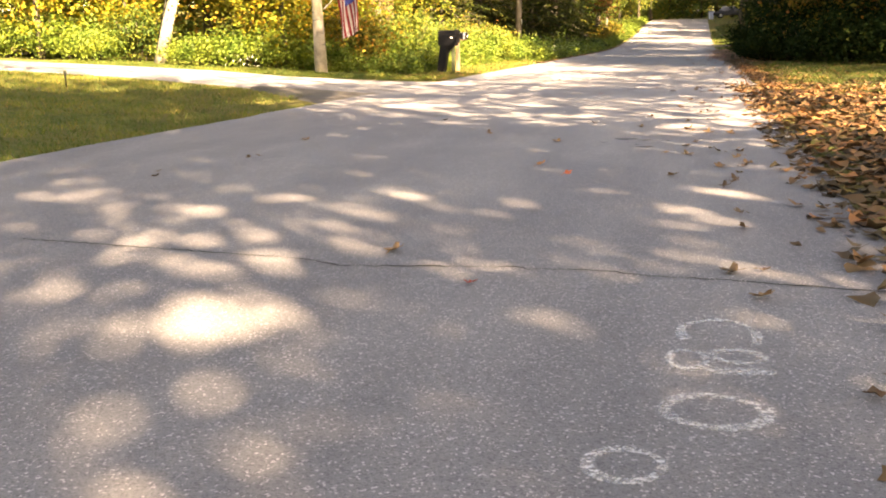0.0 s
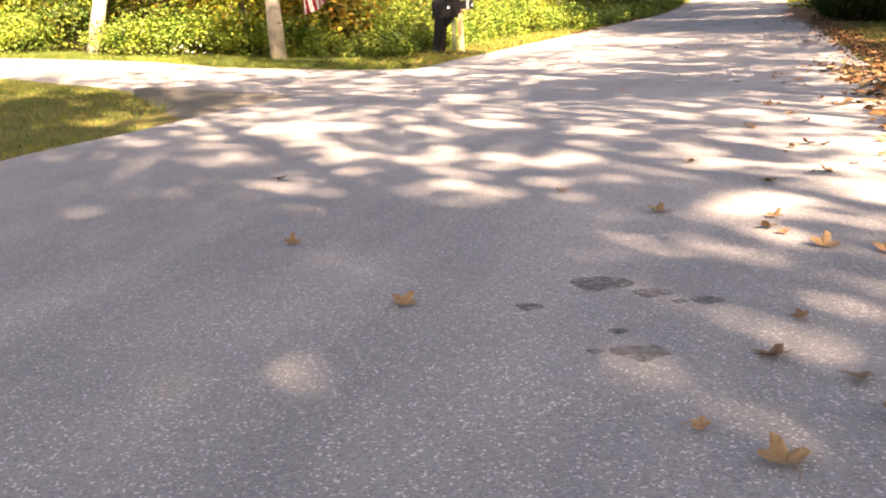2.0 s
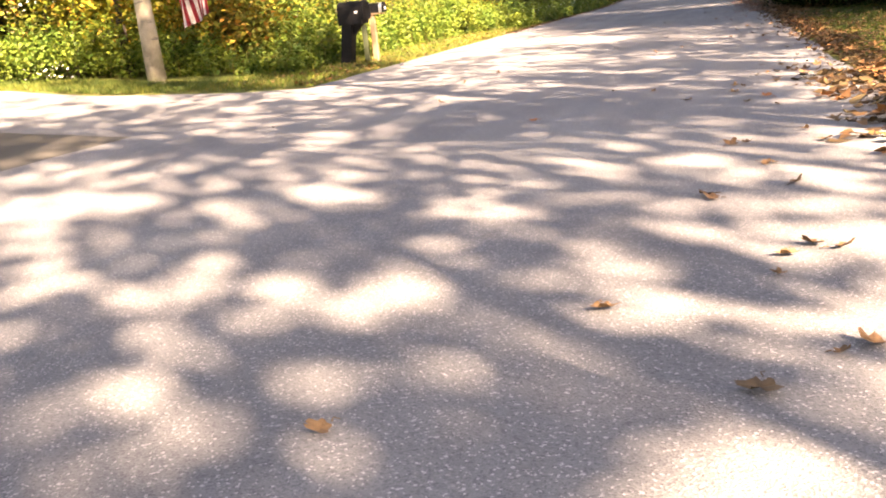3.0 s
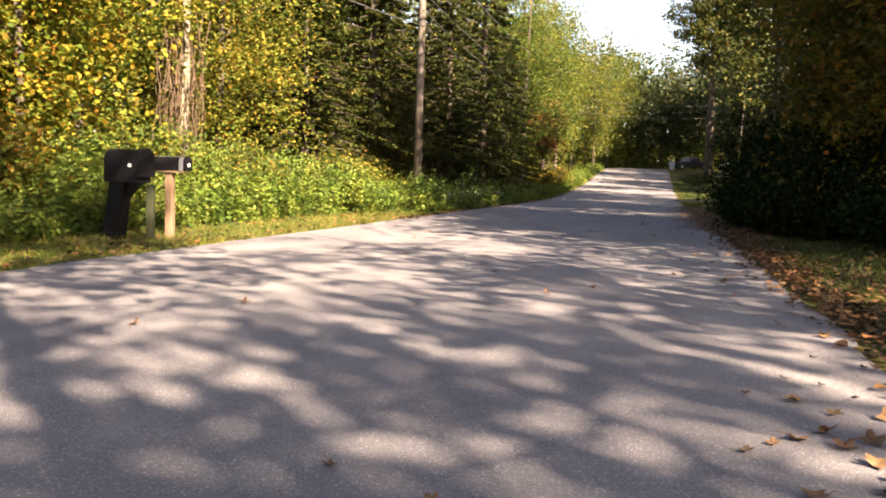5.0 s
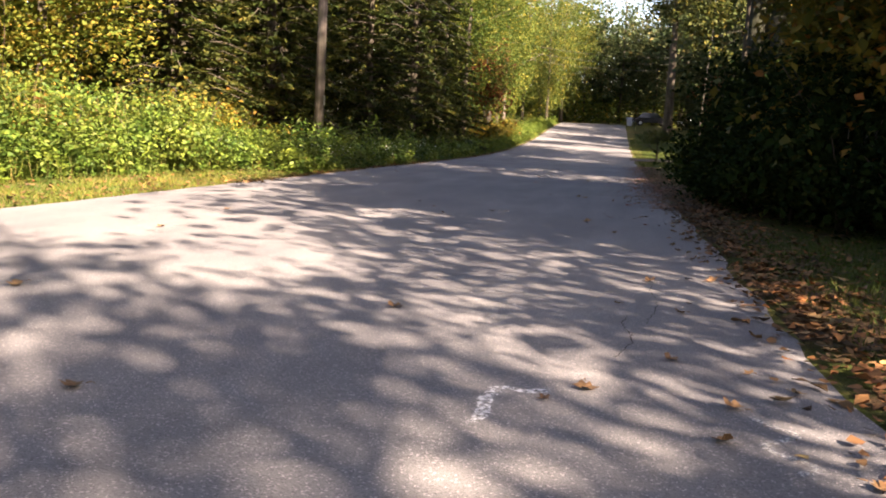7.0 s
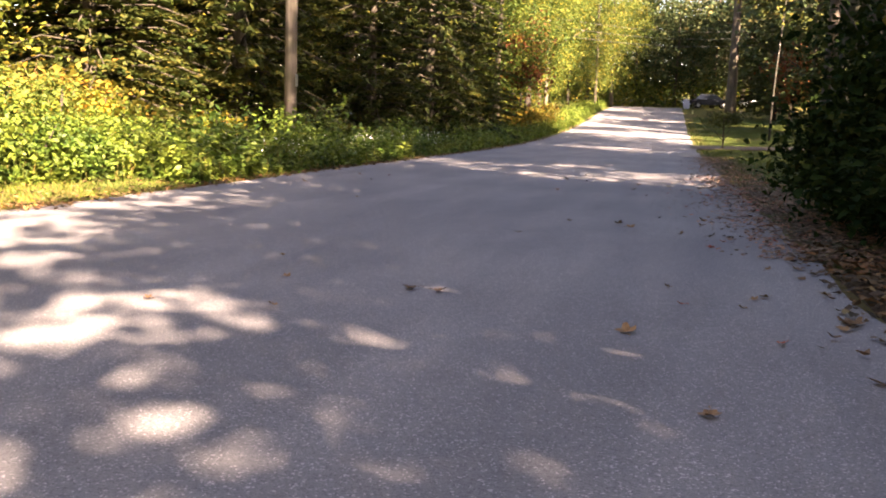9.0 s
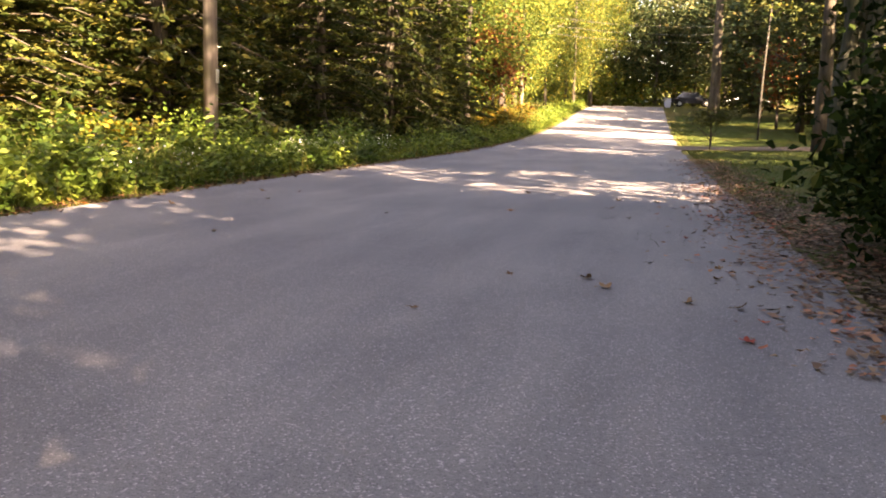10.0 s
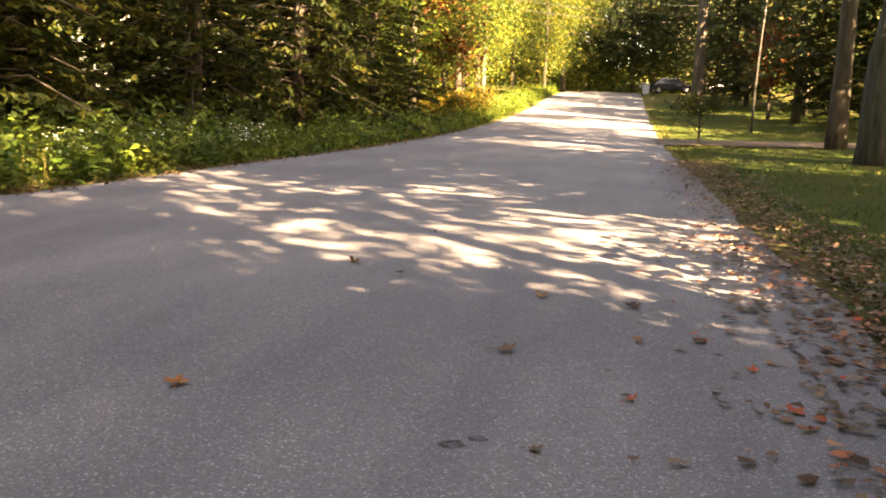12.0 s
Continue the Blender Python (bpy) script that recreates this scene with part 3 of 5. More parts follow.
plant(s_bush, [(-9.4, 30.5), (-8.8, 32.6), (-8.6, 34.8), (-8.2, 37), (-8.0, 39), (-10.4, 28.6), (-10.8, 32), (-10.2, 35), (-9.8, 38), (-11.4, 26.6), (-12.6, 24.6), (-14.2, 24.2), (-17.8, 24.4), (-19.5, 25.4), (-21.5, 25), (-23.8, 25.5), (-26, 25.8), (-10.8, 25.3), (-7.9, 40.0), (-29, 26)], 13, 0.8, 1.25)
s_tall = shrub("thorn_bush", "tall loose bush with yellow-green leaves", L_GREEN, (0.8, 0.8, 0.76), 80, 44, 0.068, 64, stems=12)
plant(s_tall, [(-9.2, 36.2), (-10.6, 30.2), (-12.2, 27.2), (-8.6, 40.2), (-11.6, 38.5), (-16.8, 25.2), (-20.5, 26), (-13.2, 31), (-24.5, 26.6), (-8.9, 33.4), (-8.5, 38.4), (-9.9, 31.6)], 14, 0.8, 1.35)
s_brown = shrub("autumn_shrub", "rust and yellow shrub among weeds", L_RUSSET, (1.0, 1.0, 0.75), 80, 40, 0.085, 66)
plant(s_brown, [(-10.2, 26.6), (-12, 28.4), (-11.5, 34), (-9.4, 41.6), (-9.3, 34.6), (-13.4, 25.5), (-8.2, 80), (-7.8, 86)], 15, 0.8, 1.3)

s_gold = shrub("golden_shrub", "slight shrub with orange and gold leaves", L_GOLD, (0.45, 0.45, 0.62), 34, 22, 0.095, 68, clump_r=0.16)
plant(s_gold, [(-8.3, 40.8), (-10.9, 33.2), (-9.6, 29.6), (-12.8, 26.8), (-8.9, 45.6)], 17, 0.85, 1.2)


def weeds(name, label, n, where, hmin, hmax, leaf, seed, leaves=13, mat=None):
    r = random.Random(seed)
    cs, dr, stems = [], [], []
    for _ in range(n):
        x, y = where(r)
        z = land(x, y) - 0.03
        h = r.uniform(hmin, hmax) * max(0.25, 0.8 + 1.7 * wob(x, y, 0.6) + 1.2 * wob(x, y, 1.6))
        lx, ly = r.gauss(0, 0.16) * h, r.gauss(0, 0.16) * h
        stems.append((x + r.gauss(0, 0.04), y + r.gauss(0, 0.04), z))
        for k in range(leaves):
            t = (k + r.random()) / leaves
            a = r.uniform(0, 6.28)
            sp = 0.16 * (1.15 - t) * h + 0.03
            cs.append((x + lx * t + math.cos(a) * sp, y + ly * t + math.sin(a) * sp, z + h * (0.05 + 0.95 * t)))
            dr.append((math.cos(a), math.sin(a), 0.2))
    ob = new(name, leaf_mesh(name, cs, leaf, mat or M_WEED, up=0.9, long=2.2, droop=dr, fold=0.1))
    tagged(ob, label, "weeds", kind="stuff")
    me = blade_mesh(name + "_stems", stems, (hmin + hmax) / 2 * 1.05, 0.008, M_GRASS, 0.16)
    sb = tagged(new(name + "_stems", me), "thin upright stems among the roadside weeds", "weeds", kind="stuff")
    return ob


def verge_near(r):
    y = r.uniform(24.5, 42)
    edge = -7.6 if y < 38 else -7.6 + 0.3 * (y - 38)
    return edge - abs(r.gauss(0, 1.6)), y


def verge_far(r):
    y = 40 + 85 * r.random() ** 1.6
    return -6.25 - abs(r.gauss(0, 1.5)), y


weeds("roadside_weeds", "tall green weeds and goldenrod along the verge", 3400, verge_near, 0.16, 0.78, 0.064, 71)
weeds("shaded_weeds", "dense knee-high weeds in shade at the road edge", 6500, verge_far, 0.18, 0.66, 0.07, 72)
r = random.Random(73)
cs = []
for _ in range(42):
    x, y = -6.6 - abs(r.gauss(0, 0.7)), r.uniform(41, 56)
    for k in range(r.randint(4, 22)):
        cs.append((x + r.gauss(0, 0.2), y + r.gauss(0, 0.2), land(x, y) + r.uniform(0.2, 0.55)))
for k in range(60):
    cs.append((-12.4 + r.gauss(0, 0.25), 23.6 + r.gauss(0, 0.12), land(-12.4, 23.6) + r.uniform(0.05, 0.4)))
tagged(new("aster_flowers", leaf_mesh("aster_flowers", cs, 0.042, M_FLOWER, 1.2, 1.2)), "small white aster blooms among weeds", "flowers", kind="stuff")


def lawn(name, label, n, where, h, w, mat, seed):
    r = random.Random(seed)
    pts = []
    while len(pts) < n:
        q = where(r)
        if q:
            pts.append((q[0], q[1], ground_z(*q) - 0.005))
    tagged(new(name, blade_mesh(name, pts, h, w, mat, 0.6)), label, "grass", kind="stuff")


def left_lawn(r):
    x, y = -6.0 - 14 * r.random() ** 1.3, r.uniform(3, 19)
    return (x, y) if y < along(NEAR, min(x, -5.7)) - 0.1 and not (x > -6.9 and y > 13.9) else None


def mail_verge(r):
    y = r.uniform(21.8, 43)
    x = -5.95 - 2.6 * r.random()
    return (x, y) if y > along(FAR, x) + 0.05 else None


def drive_verge(r):
    x = -8.4 - 10 * r.random()
    return x, along(FAR, x) + 1.7 * r.random()


def right_lawn(r):
    x, y = 1.5 + 18 * r.random() ** 1.2, r.uniform(44, 100)
    return (x, y) if not 69 < y < 72.5 else None


def right_near(r):
    return 1.6 + 7 * r.random(), r.uniform(16, 33)


lawn("lawn_grass", "short mown lawn, green with dry brown patches", 60000, left_lawn, 0.07, 0.006, M_GRASS, 81)
lawn("verge_grass", "grass verge around the mailboxes", 26000, mail_verge, 0.09, 0.007, M_GRASS, 82)
lawn("drive_verge_grass", "strip of grass beside the drive", 12000, drive_verge, 0.1, 0.008, M_LAWN, 83)
lawn("right_lawn_grass", "green lawn beyond the thicket", 60000, right_lawn, 0.08, 0.012, M_LAWN, 84)
lawn("thicket_edge_grass", "rough grass before the thicket", 48000, right_near, 0.1, 0.007, M_LAWN, 85)

r = random.Random(86)
pts = []
for _ in range(46):
    x, y = -8.2 - abs(r.gauss(0, 0.8)), r.uniform(27, 45)
    x += 0.9 * max(0, min(1, (y - 40) / 4))
    for k in range(r.randint(60, 160)):
        q = (x + r.gauss(0, 0.16), y + r.gauss(0, 0.16))
        pts.append((*q, ground_z(*q)))
tagged(new("tall_grass", blade_mesh("tall_grass", pts, 0.62, 0.009, M_GRASS, 0.3)), "clumps of tall rank grass among weeds", "grass", kind="stuff")
pts = []
for _ in range(14):
    x, y = -8.6 - abs(r.gauss(0, 0.9)), r.uniform(28, 41)
    for k in range(r.randint(6, 18)):
        q = (x + r.gauss(0, 0.14), y + r.gauss(0, 0.14))
        pts.append((*q, ground_z(*q)))
M_STRAW = leafy("dry_stalk", [(0.0, (0.13, 0.08, 0.045)), (1.0, (0.3, 0.2, 0.12))], 0.8, 0.15, 0.0)
tagged(new("dry_stalks", blade_mesh("dry_stalks", pts, 1.3, 0.012, M_STRAW, 0.14)), "dry tan stalks standing above the weeds", "weeds", kind="stuff")

# ---- fallen leaves ----
M_PALELITTER = leafy("pale_fallen_leaf", [(0.0, (0.06, 0.035, 0.028)), (0.4, (0.15, 0.09, 0.07)), (0.8, (0.26, 0.17, 0.13)), (1.0, (0.32, 0.1, 0.06))], 0.7, 0.15, 0.0)

M_REDLITTER = leafy("red_fallen_leaf", [(0.0, (0.06, 0.034, 0.026)), (0.55, (0.16, 0.08, 0.055)), (0.85, (0.26, 0.14, 0.09)), (1.0, (0.45, 0.07, 0.035))], 0.7, 0.12, 0.0)


def curled_mesh(name, c, size, mat, points=7, curl=1.0):
    """Dry fallen leaves: ragged fans, cupped and curled at the rim."""
    c = np.asarray(c, float)
    n = len(c)
    a0 = rng.uniform(0, 2 * np.pi, n)
    sz = size * rng.uniform(0.55, 1.35, n)
    tx, ty = rng.normal(0, 0.16 * curl, n), rng.normal(0, 0.16 * curl, n)
    cup = rng.normal(0.22, 0.2, n) * curl
    long = rng.uniform(1.0, 1.7, n)
    vs = [c]
    for k in range(points):
        a = 2 * np.pi * k / points + rng.normal(0, 0.16, n)
        q = sz * 0.5 * (rng.uniform(0.85, 1.2, n) if k % 2 else rng.uniform(0.45, 0.8, n))
        u, w = np.cos(a) * q * long, np.sin(a) * q
        x, y = u * np.cos(a0) - w * np.sin(a0), u * np.sin(a0) + w * np.cos(a0)
        z = x * tx + y * ty + np.abs(w) * cup * 1.5 + rng.normal(0, 0.06, n) * sz
        vs.append(c + np.stack([x, y, z], 1))
    v = np.stack(vs, 1).reshape(-1, 3)
    me = bpy.data.meshes.new(name)
    me.vertices.add(len(v))
    me.vertices.foreach_set("co", v.ravel())
    k = np.arange(n)[:, None] * (points + 1)
    idx = np.concatenate([np.concatenate([k, k + 1 + i, k + 1 + (i + 1) % points], 1) for i in range(points)], 1).ravel()
    me.loops.add(len(idx))
    me.loops.foreach_set("vertex_index", idx)
    me.polygons.add(len(idx) // 3)
    me.polygons.foreach_set("loop_start", np.arange(len(idx) // 3) * 3)
    me.polygons.foreach_set("loop_total", np.full(len(idx) // 3, 3))
    me.materials.append(mat)
    me.update(calc_edges=True)
    me.validate()
    return me


def litter(name, label, n, where, seed, size=0.085, mat=M_LITTER, curl=1.0):
    r = random.Random(seed)
    pts = []
    while len(pts) < n:
        q = where(r)
        z = land(*q) + 0.004 if q[0] < road_right(q[1]) else ground_z(*q) + r.uniform(0.02, 0.07)
        pts.append((q[0], q[1], z + 0.012))
    tagged(new(name, curled_mesh(name, pts, size, mat, 7 if size > 0.07 else 5, curl)), label, "leaf litter", kind="stuff")


litter("leaf_carpet", "thick carpet of dry brown and orange leaves", 9000, lambda r: (1.0 + min(6.0, abs(r.gauss(0, 2.4))) - 0.5 * abs(r.gauss(0, 0.35)), r.uniform(1.5, 18.5)), 91, 0.095)
litter("leaf_drift", "drift of brown leaves along the road edge", 5200, lambda r: (1.5 + abs(r.gauss(0, 0.33)) - 0.5 * abs(r.gauss(0, 0.4)), r.uniform(17.5, 37)), 92, 0.062)
litter("thicket_floor", "dark brown leaf litter under the thicket", 5000, lambda r: (2.0 + 4.5 * r.random() ** 1.4, r.uniform(17, 46)), 96, 0.06)
litter("leaf_drift_far", "small pale brown leaf litter beside the thicket", 9000, lambda r: (1.55 + r.gauss(0, 0.36), 36 + 24 * r.random() ** 1.3), 93, 0.05, M_PALELITTER, 0.6)
litter("leaf_scatter_verge", "scattered dry leaves in the verge grass", 900, lambda r: (-6.1 - 1.4 * r.random() ** 2, r.uniform(22, 42)), 95, 0.07)
litter("leaf_scatter_road", "loose brown and red leaves strewn over the asphalt edge", 900, lambda r: (1.35 - abs(r.gauss(0, 0.42)), r.uniform(38.5, 48)), 97, 0.05, M_REDLITTER, 0.35)
litter("leaf_edge_left", "thin line of tan leaves along the weeds", 1500, lambda r: (-5.98 + r.gauss(0, 0.12), 36 + 40 * r.random() ** 1.5), 94, 0.06)

# ---- far woods that close the view ----
def woods(name, label, n, where, size, mat, seed, top=17.0):
    r = random.Random(seed)
    cs = []
    for _ in range(n):
        x, y = where(r)
        h = top * r.uniform(0.03, 1.0) * (0.75 + 0.35 * wob(x, y, 0.12))
        k = r.randint(14, 30)
        cs.append(np.array((x, y, land(x, y) + h)) + rng.normal(size=(k, 3)) * np.array((1.0, 1.0, 0.6)))
    tagged(new(name, leaf_mesh(name, np.concatenate(cs), size, mat)), label, "woods", kind="stuff")


woods("far_woods_end", "mixed autumn woods closing the end of the road", 2000, lambda r: (r.choice((-1, 1)) * r.uniform(11, 48), 136 + 38 * r.random()), 0.42, L_HAZE, 101, 22)
woods("far_woods_bend", "woods where the road ends, pale green for haze", 1500, lambda r: (r.uniform(-16, 18), 142 + 16 * r.random()), 0.4, L_HAZE, 107, 19)
woods("far_woods_gold", "yellow woods behind the roadside trees", 900, lambda r: (-24 - 22 * r.random(), r.uniform(20, 130)), 0.42, L_YELLOW, 102, 14)
woods("far_woods_green", "deep green woods behind the roadside trees", 1300, lambda r: (-19 - 26 * r.random(), r.uniform(42, 140)), 0.42, L_GREEN, 103, 17)
woods("far_woods_lawn", "dusky woods beyond the lawn", 1300, lambda r: (19 + 26 * r.random(), r.uniform(50, 140)), 0.45, L_RUSSET, 104, 17)

woods("far_undergrowth", "low brush under the far trees", 1200, lambda r: (r.uniform(-45, 50), 132 + 12 * r.random()), 0.35, L_GREEN, 105, 4.5)
woods("wood_undergrowth", "low brush under the roadside woods", 1500, lambda r: (-12 - 12 * r.random(), r.uniform(50, 125)), 0.13, L_GREEN, 106, 3.0)

# ---- single trees that can be told apart ----
def lone_trunk(name, label, x, y, height, girth, bark, lean=(0, 0), bend=0.1, seed=1, crown=None, flare=1.25):
    t = tagged(new(name), label, "tree")
    pts = trunk_points(height, lean, bend, seed, 12)
    bm = bmesh.new()
    tube(bm, pts, [girth * (1 + (flare - 1) * math.exp(-i * 1.2)) * (1 - 0.7 * i / 11) for i in range(12)], 14)
    for v in bm.verts:
        k = 1 + 0.05 * wob(v.co.x * 3 + x, v.co.z * 0.8 + y, 2.0) + 0.04 * wob(v.co.y * 4, v.co.z, 3.0)
        v.co.x, v.co.y = v.co.x * k, v.co.y * k
    part("trunk", bm, bark, t)
    r = random.Random(seed)
    for k in range(8):
        bm = bmesh.new()
        i = r.randint(6, 10)
        a = Vector(pts[i])
        ang = r.uniform(0, 6.28)
        d = Vector((math.cos(ang), math.sin(ang), r.uniform(0.2, 0.7))) * height * 0.16
        tube(bm, [a, a + d * 0.55 + Vector((0, 0, 0.15)), a + d], [girth * 0.3, girth * 0.18, 0.012], 6)
        part("limb", bm, bark, t)
    if crown:
        mat, rad, clumps, per, size = crown
        c = pts[9]
        ob = new("crown", leaf_mesh("crown", clumped(clumps, per, (c[0], c[1], height * 0.82), (rad, rad, height * 0.26), 0.5, 0.3, height * 0.5), size, mat))
        ob.parent = t
    first(t, x, y)
    return t


lone_trunk("pale_trunk_tree", "pale grey trunk beside the drive mouth", -9.9, 23.4, 13, 0.15, M_PALE, (-0.035, 0.01), 0.1, 3, (L_YELLOW, 2.6, 80, 36, 0.17))
lone_trunk("leaning_tree", "pale trunk leaning over the bushes", -15.6, 24.3, 13, 0.17, M_PALE, (0.33, 0.1), 0.15, 5, (L_YELLOW, 2.6, 70, 36, 0.17))
lone_trunk("leaning_tree", "dark mossy trunk crossing behind a pale one", -15.9, 24.9, 12, 0.15, M_CEDAR, (0.2, 0.1), 0.15, 7, (L_GREEN, 2.4, 60, 36, 0.17))
lone_trunk("white_birch", "white birch trunk deep in the woods", -15.6, 58.8, 15, 0.19, M_BIRCH, (0.01, 0), 0.12, 9, (L_YELLOW, 2.6, 80, 36, 0.2), 1.05)
lone_trunk("white_birch", "white birch trunk among yellow leaves", -14.4, 30.8, 12, 0.14, M_BIRCH, (0.0, 0), 0.12, 12, (L_GOLD, 2.2, 70, 36, 0.18), 1.05)
# Dark needle colour on this birch's crown puts its shade into the leaves.
lone_trunk("slim_birch", "slim white birch at the lawn edge", 5.3, 79.0, 11, 0.055, M_SLIM, (0.012, 0), 0.3, 15, (L_NEEDLE, 2.4, 70, 36, 0.2), 1.05)
lone_trunk("dark_oak", "straight dark oak trunk at the lawn edge", 6.2, 67.5, 16, 0.27, M_BARK, (0.0, 0), 0.08, 17, (L_RUSSET, 4.2, 120, 36, 0.25))
lone_trunk("lawn_spruce_trunk", "tall bare trunk beside the far lawn", 4.6, 101, 18, 0.4, M_BARK, (0, 0), 0.08, 19, (L_NEEDLE, 4.2, 260, 60, 0.2))
lone_trunk("vine_tree", "broad trunk hung with dry vines", -14.2, 40.2, 12, 0.17, M_PALE, (0.02, 0), 0.1, 21, (L_YELLOW, 2.6, 90, 36, 0.18))

# multi-stemmed cedar by the lawn
cedar = tagged(new("cedar_tree"), "massive grey-green cedar with fused stems", "tree")
for k, (dx, dy, g, ln) in enumerate(((-0.32, -0.05, 0.42, 0.0), (0.3, 0.05, 0.44, 0.03), (0.02, 0.35, 0.38, -0.01))):
    bm = bmesh.new()
    pts = [(dx * (1 + 0.2 * i / 6) + ln * i * 2.5, dy + 0.04 * math.sin(i + k), -0.2 + i * 2.6) for i in range(7)]
    tube(bm, pts, [g * (1.25 if i == 0 else 1) * (1 - 0.11 * i) for i in range(7)], 16)
    bmesh.ops.subdivide_edges(bm, edges=[e for e in bm.edges if abs(e.verts[0].co.z - e.verts[1].co.z) > 1], cuts=3)
    for v in bm.verts:
        a = math.atan2(v.co.y - dy, v.co.x - dx)
        s = 1 + 0.07 * math.sin(7 * a + 0.5 * v.co.z) + 0.05 * wob(a * 2, v.co.z, 1.4, k)
        v.co.x, v.co.y = dx + (v.co.x - dx) * s, dy + (v.co.y - dy) * s
    part("stem", bm, M_CEDAR, cedar)
ob = new("crown", leaf_mesh("crown", clumped(150, 36, (0, 0, 12.5), (4.2, 4.2, 5), 0.5, 0.3, 6.5), 0.22, L_NEEDLE))
ob.parent = cedar
first(cedar, 5.9, 60.5)

# dry vines hanging on the broad trunk
vines = tagged(new("dry_vines"), "tangle of dry brown vines on a trunk", "vines")
r = random.Random(31)
M_VINE = plain("dry_vine", (0.1, 0.07, 0.048), 0.9, 0.1)
for k in range(44):
    bm = bmesh.new()
    x0, y0 = r.uniform(-0.2, 1.3), r.uniform(-0.7, 0.1)
    top = r.uniform(3.2, 5.6)
    pts = [(x0 * (1 - 0.3 * t) + 0.25 * math.sin(5 * t + k) * r.random(), y0 + 0.1 * math.cos(5 * t + k), top - (top - r.uniform(0.3, 1.2)) * t) for t in [i / 6 for i in range(7)]]
    tube(bm, pts, [0.011] * 6 + [0.005], 5)
    part("vine", bm, M_VINE, vines)
first(vines, -14.4, 39.9)

# small spreading ornamental tree on a thin stem
# Crown takes the dark needle colour, which carries its shade.
orn = broadleaf("ornamental_tree", "low spreading dark tree on a thin stem", 1.4, 0.04, L_NEEDLE, M_BARK, (0, 0, 1.3), (1.0, 0.8, 0.32), 60, 46, 0.055, 45, limbs=5, clump_r=0.16, bend=0.05, low=0.9, group="ornamentals")
first(orn, 2.45, 69.6)

# ---- small solid helpers ----
def block(bm, x0, x1, y0, y1, z0, z1, bevel=0.0):
    vs = [bm.verts.new(p) for p in ((x0, y0, z0), (x1, y0, z0), (x1, y1, z0), (x0, y1, z0), (x0, y0, z1), (x1, y0, z1), (x1, y1, z1), (x0, y1, z1))]
    fs = [bm.faces.new([vs[i] for i in q]) for q in ((3, 2, 1, 0), (4, 5, 6, 7), (0, 1, 5, 4), (1, 2, 6, 5), (2, 3, 7, 6), (3, 0, 4, 7))]
    if bevel:
        bmesh.ops.bevel(bm, geom=list({e for f in fs for e in f.edges}), offset=bevel, segments=2, affect="EDGES", profile=0.5)
    return vs


def barrel(bm, x0, x1, w, z0, z1, seg=12):
    """A box along x with a domed top."""
    zc = z1 - w / 2
    prof = [(-w / 2, z0), (w / 2, z0)] + [(w / 2 * math.cos(math.pi * k / seg), zc + w / 2 * math.sin(math.pi * k / seg)) for k in range(seg + 1)]
    a = [bm.verts.new((x0, y, z)) for y, z in prof]
    c = [bm.verts.new((x1, y, z)) for y, z in prof]
    bm.faces.new(a)
    bm.faces.new(c[::-1])
    for i in range(len(prof)):
        j = (i + 1) % len(prof)
        bm.faces.new((a[j], a[i], c[i], c[j]))


M_BLACK = plain("black_plastic", (0.006, 0.006, 0.007), 0.65, 0.12, 20, 0.3)
M_TIN = plain("silver_tin", (0.55, 0.55, 0.55), 0.35, 0.5, 25, 0.1, 0.9)
M_WHITE = plain("white_paint", (0.75, 0.75, 0.74), 0.5, 0.4, 12, 0.08)
M_POST = woody("post_wood", (0.1, 0.065, 0.04), (0.2, 0.135, 0.085))
M_GREYPOST = woody("mossy_post_wood", (0.018, 0.024, 0.012), (0.045, 0.052, 0.028))

# ---- mailboxes ----
box = tagged(new("mailbox"), "large black plastic mailbox on its own post", "mailbox", "mailboxes")
bm = bmesh.new()
vs = block(bm, -0.36, -0.12, -0.11, 0.11, -0.15, 0.84)
for v in vs[:4]:
    v.co.x -= 0.16
bmesh.ops.bevel(bm, geom=list(bm.edges), offset=0.015, segments=2, affect="EDGES")
part("post", bm, M_BLACK, box)
bm = bmesh.new()
vs = [bm.verts.new(p) for p in ((-0.14, -0.05, 0.6), (-0.14, 0.05, 0.6), (0.08, -0.05, 0.82), (0.08, 0.05, 0.82), (-0.14, -0.05, 0.82), (-0.14, 0.05, 0.82))]
for q in ((0, 2, 4), (1, 5, 3), (0, 1, 3, 2), (2, 3, 5, 4), (0, 4, 5, 1)):
    bm.faces.new([vs[i] for i in q])
part("bracket", bm, M_BLACK, box)
bm = bmesh.new()
barrel(bm, -0.4, 0.12, 0.32, 0.82, 1.27)
part("body", bm, M_BLACK, box)
bm = bmesh.new()
barrel(bm, 0.123, 0.18, 0.345, 0.9, 1.285)
part("door", bm, M_BLACK, box)
bm = bmesh.new()
block(bm, 0.18, 0.205, -0.05, 0.05, 1.12, 1.14, 0.004)
part("handle", bm, M_BLACK, box)
bm = bmesh.new()
block(bm, 0.0, 0.05, -0.172, -0.164, 1.03, 1.07, 0.002)
part("plate", bm, M_WHITE, box, "small white plate")
first(box, -6.85, 26.1, -6)

small = tagged(new("mailbox"), "small black mailbox with bright tin front", "mailbox", "mailboxes")
bm = bmesh.new()
block(bm, -0.06, 0.05, -0.05, 0.05, -0.15, 0.96, 0.006)
part("post", bm, M_POST, small, "bare wooden post")
bm = bmesh.new()
block(bm, -0.36, 0.28, -0.08, 0.08, 0.96, 0.99, 0.004)
part("shelf", bm, M_POST, small)
bm = bmesh.new()
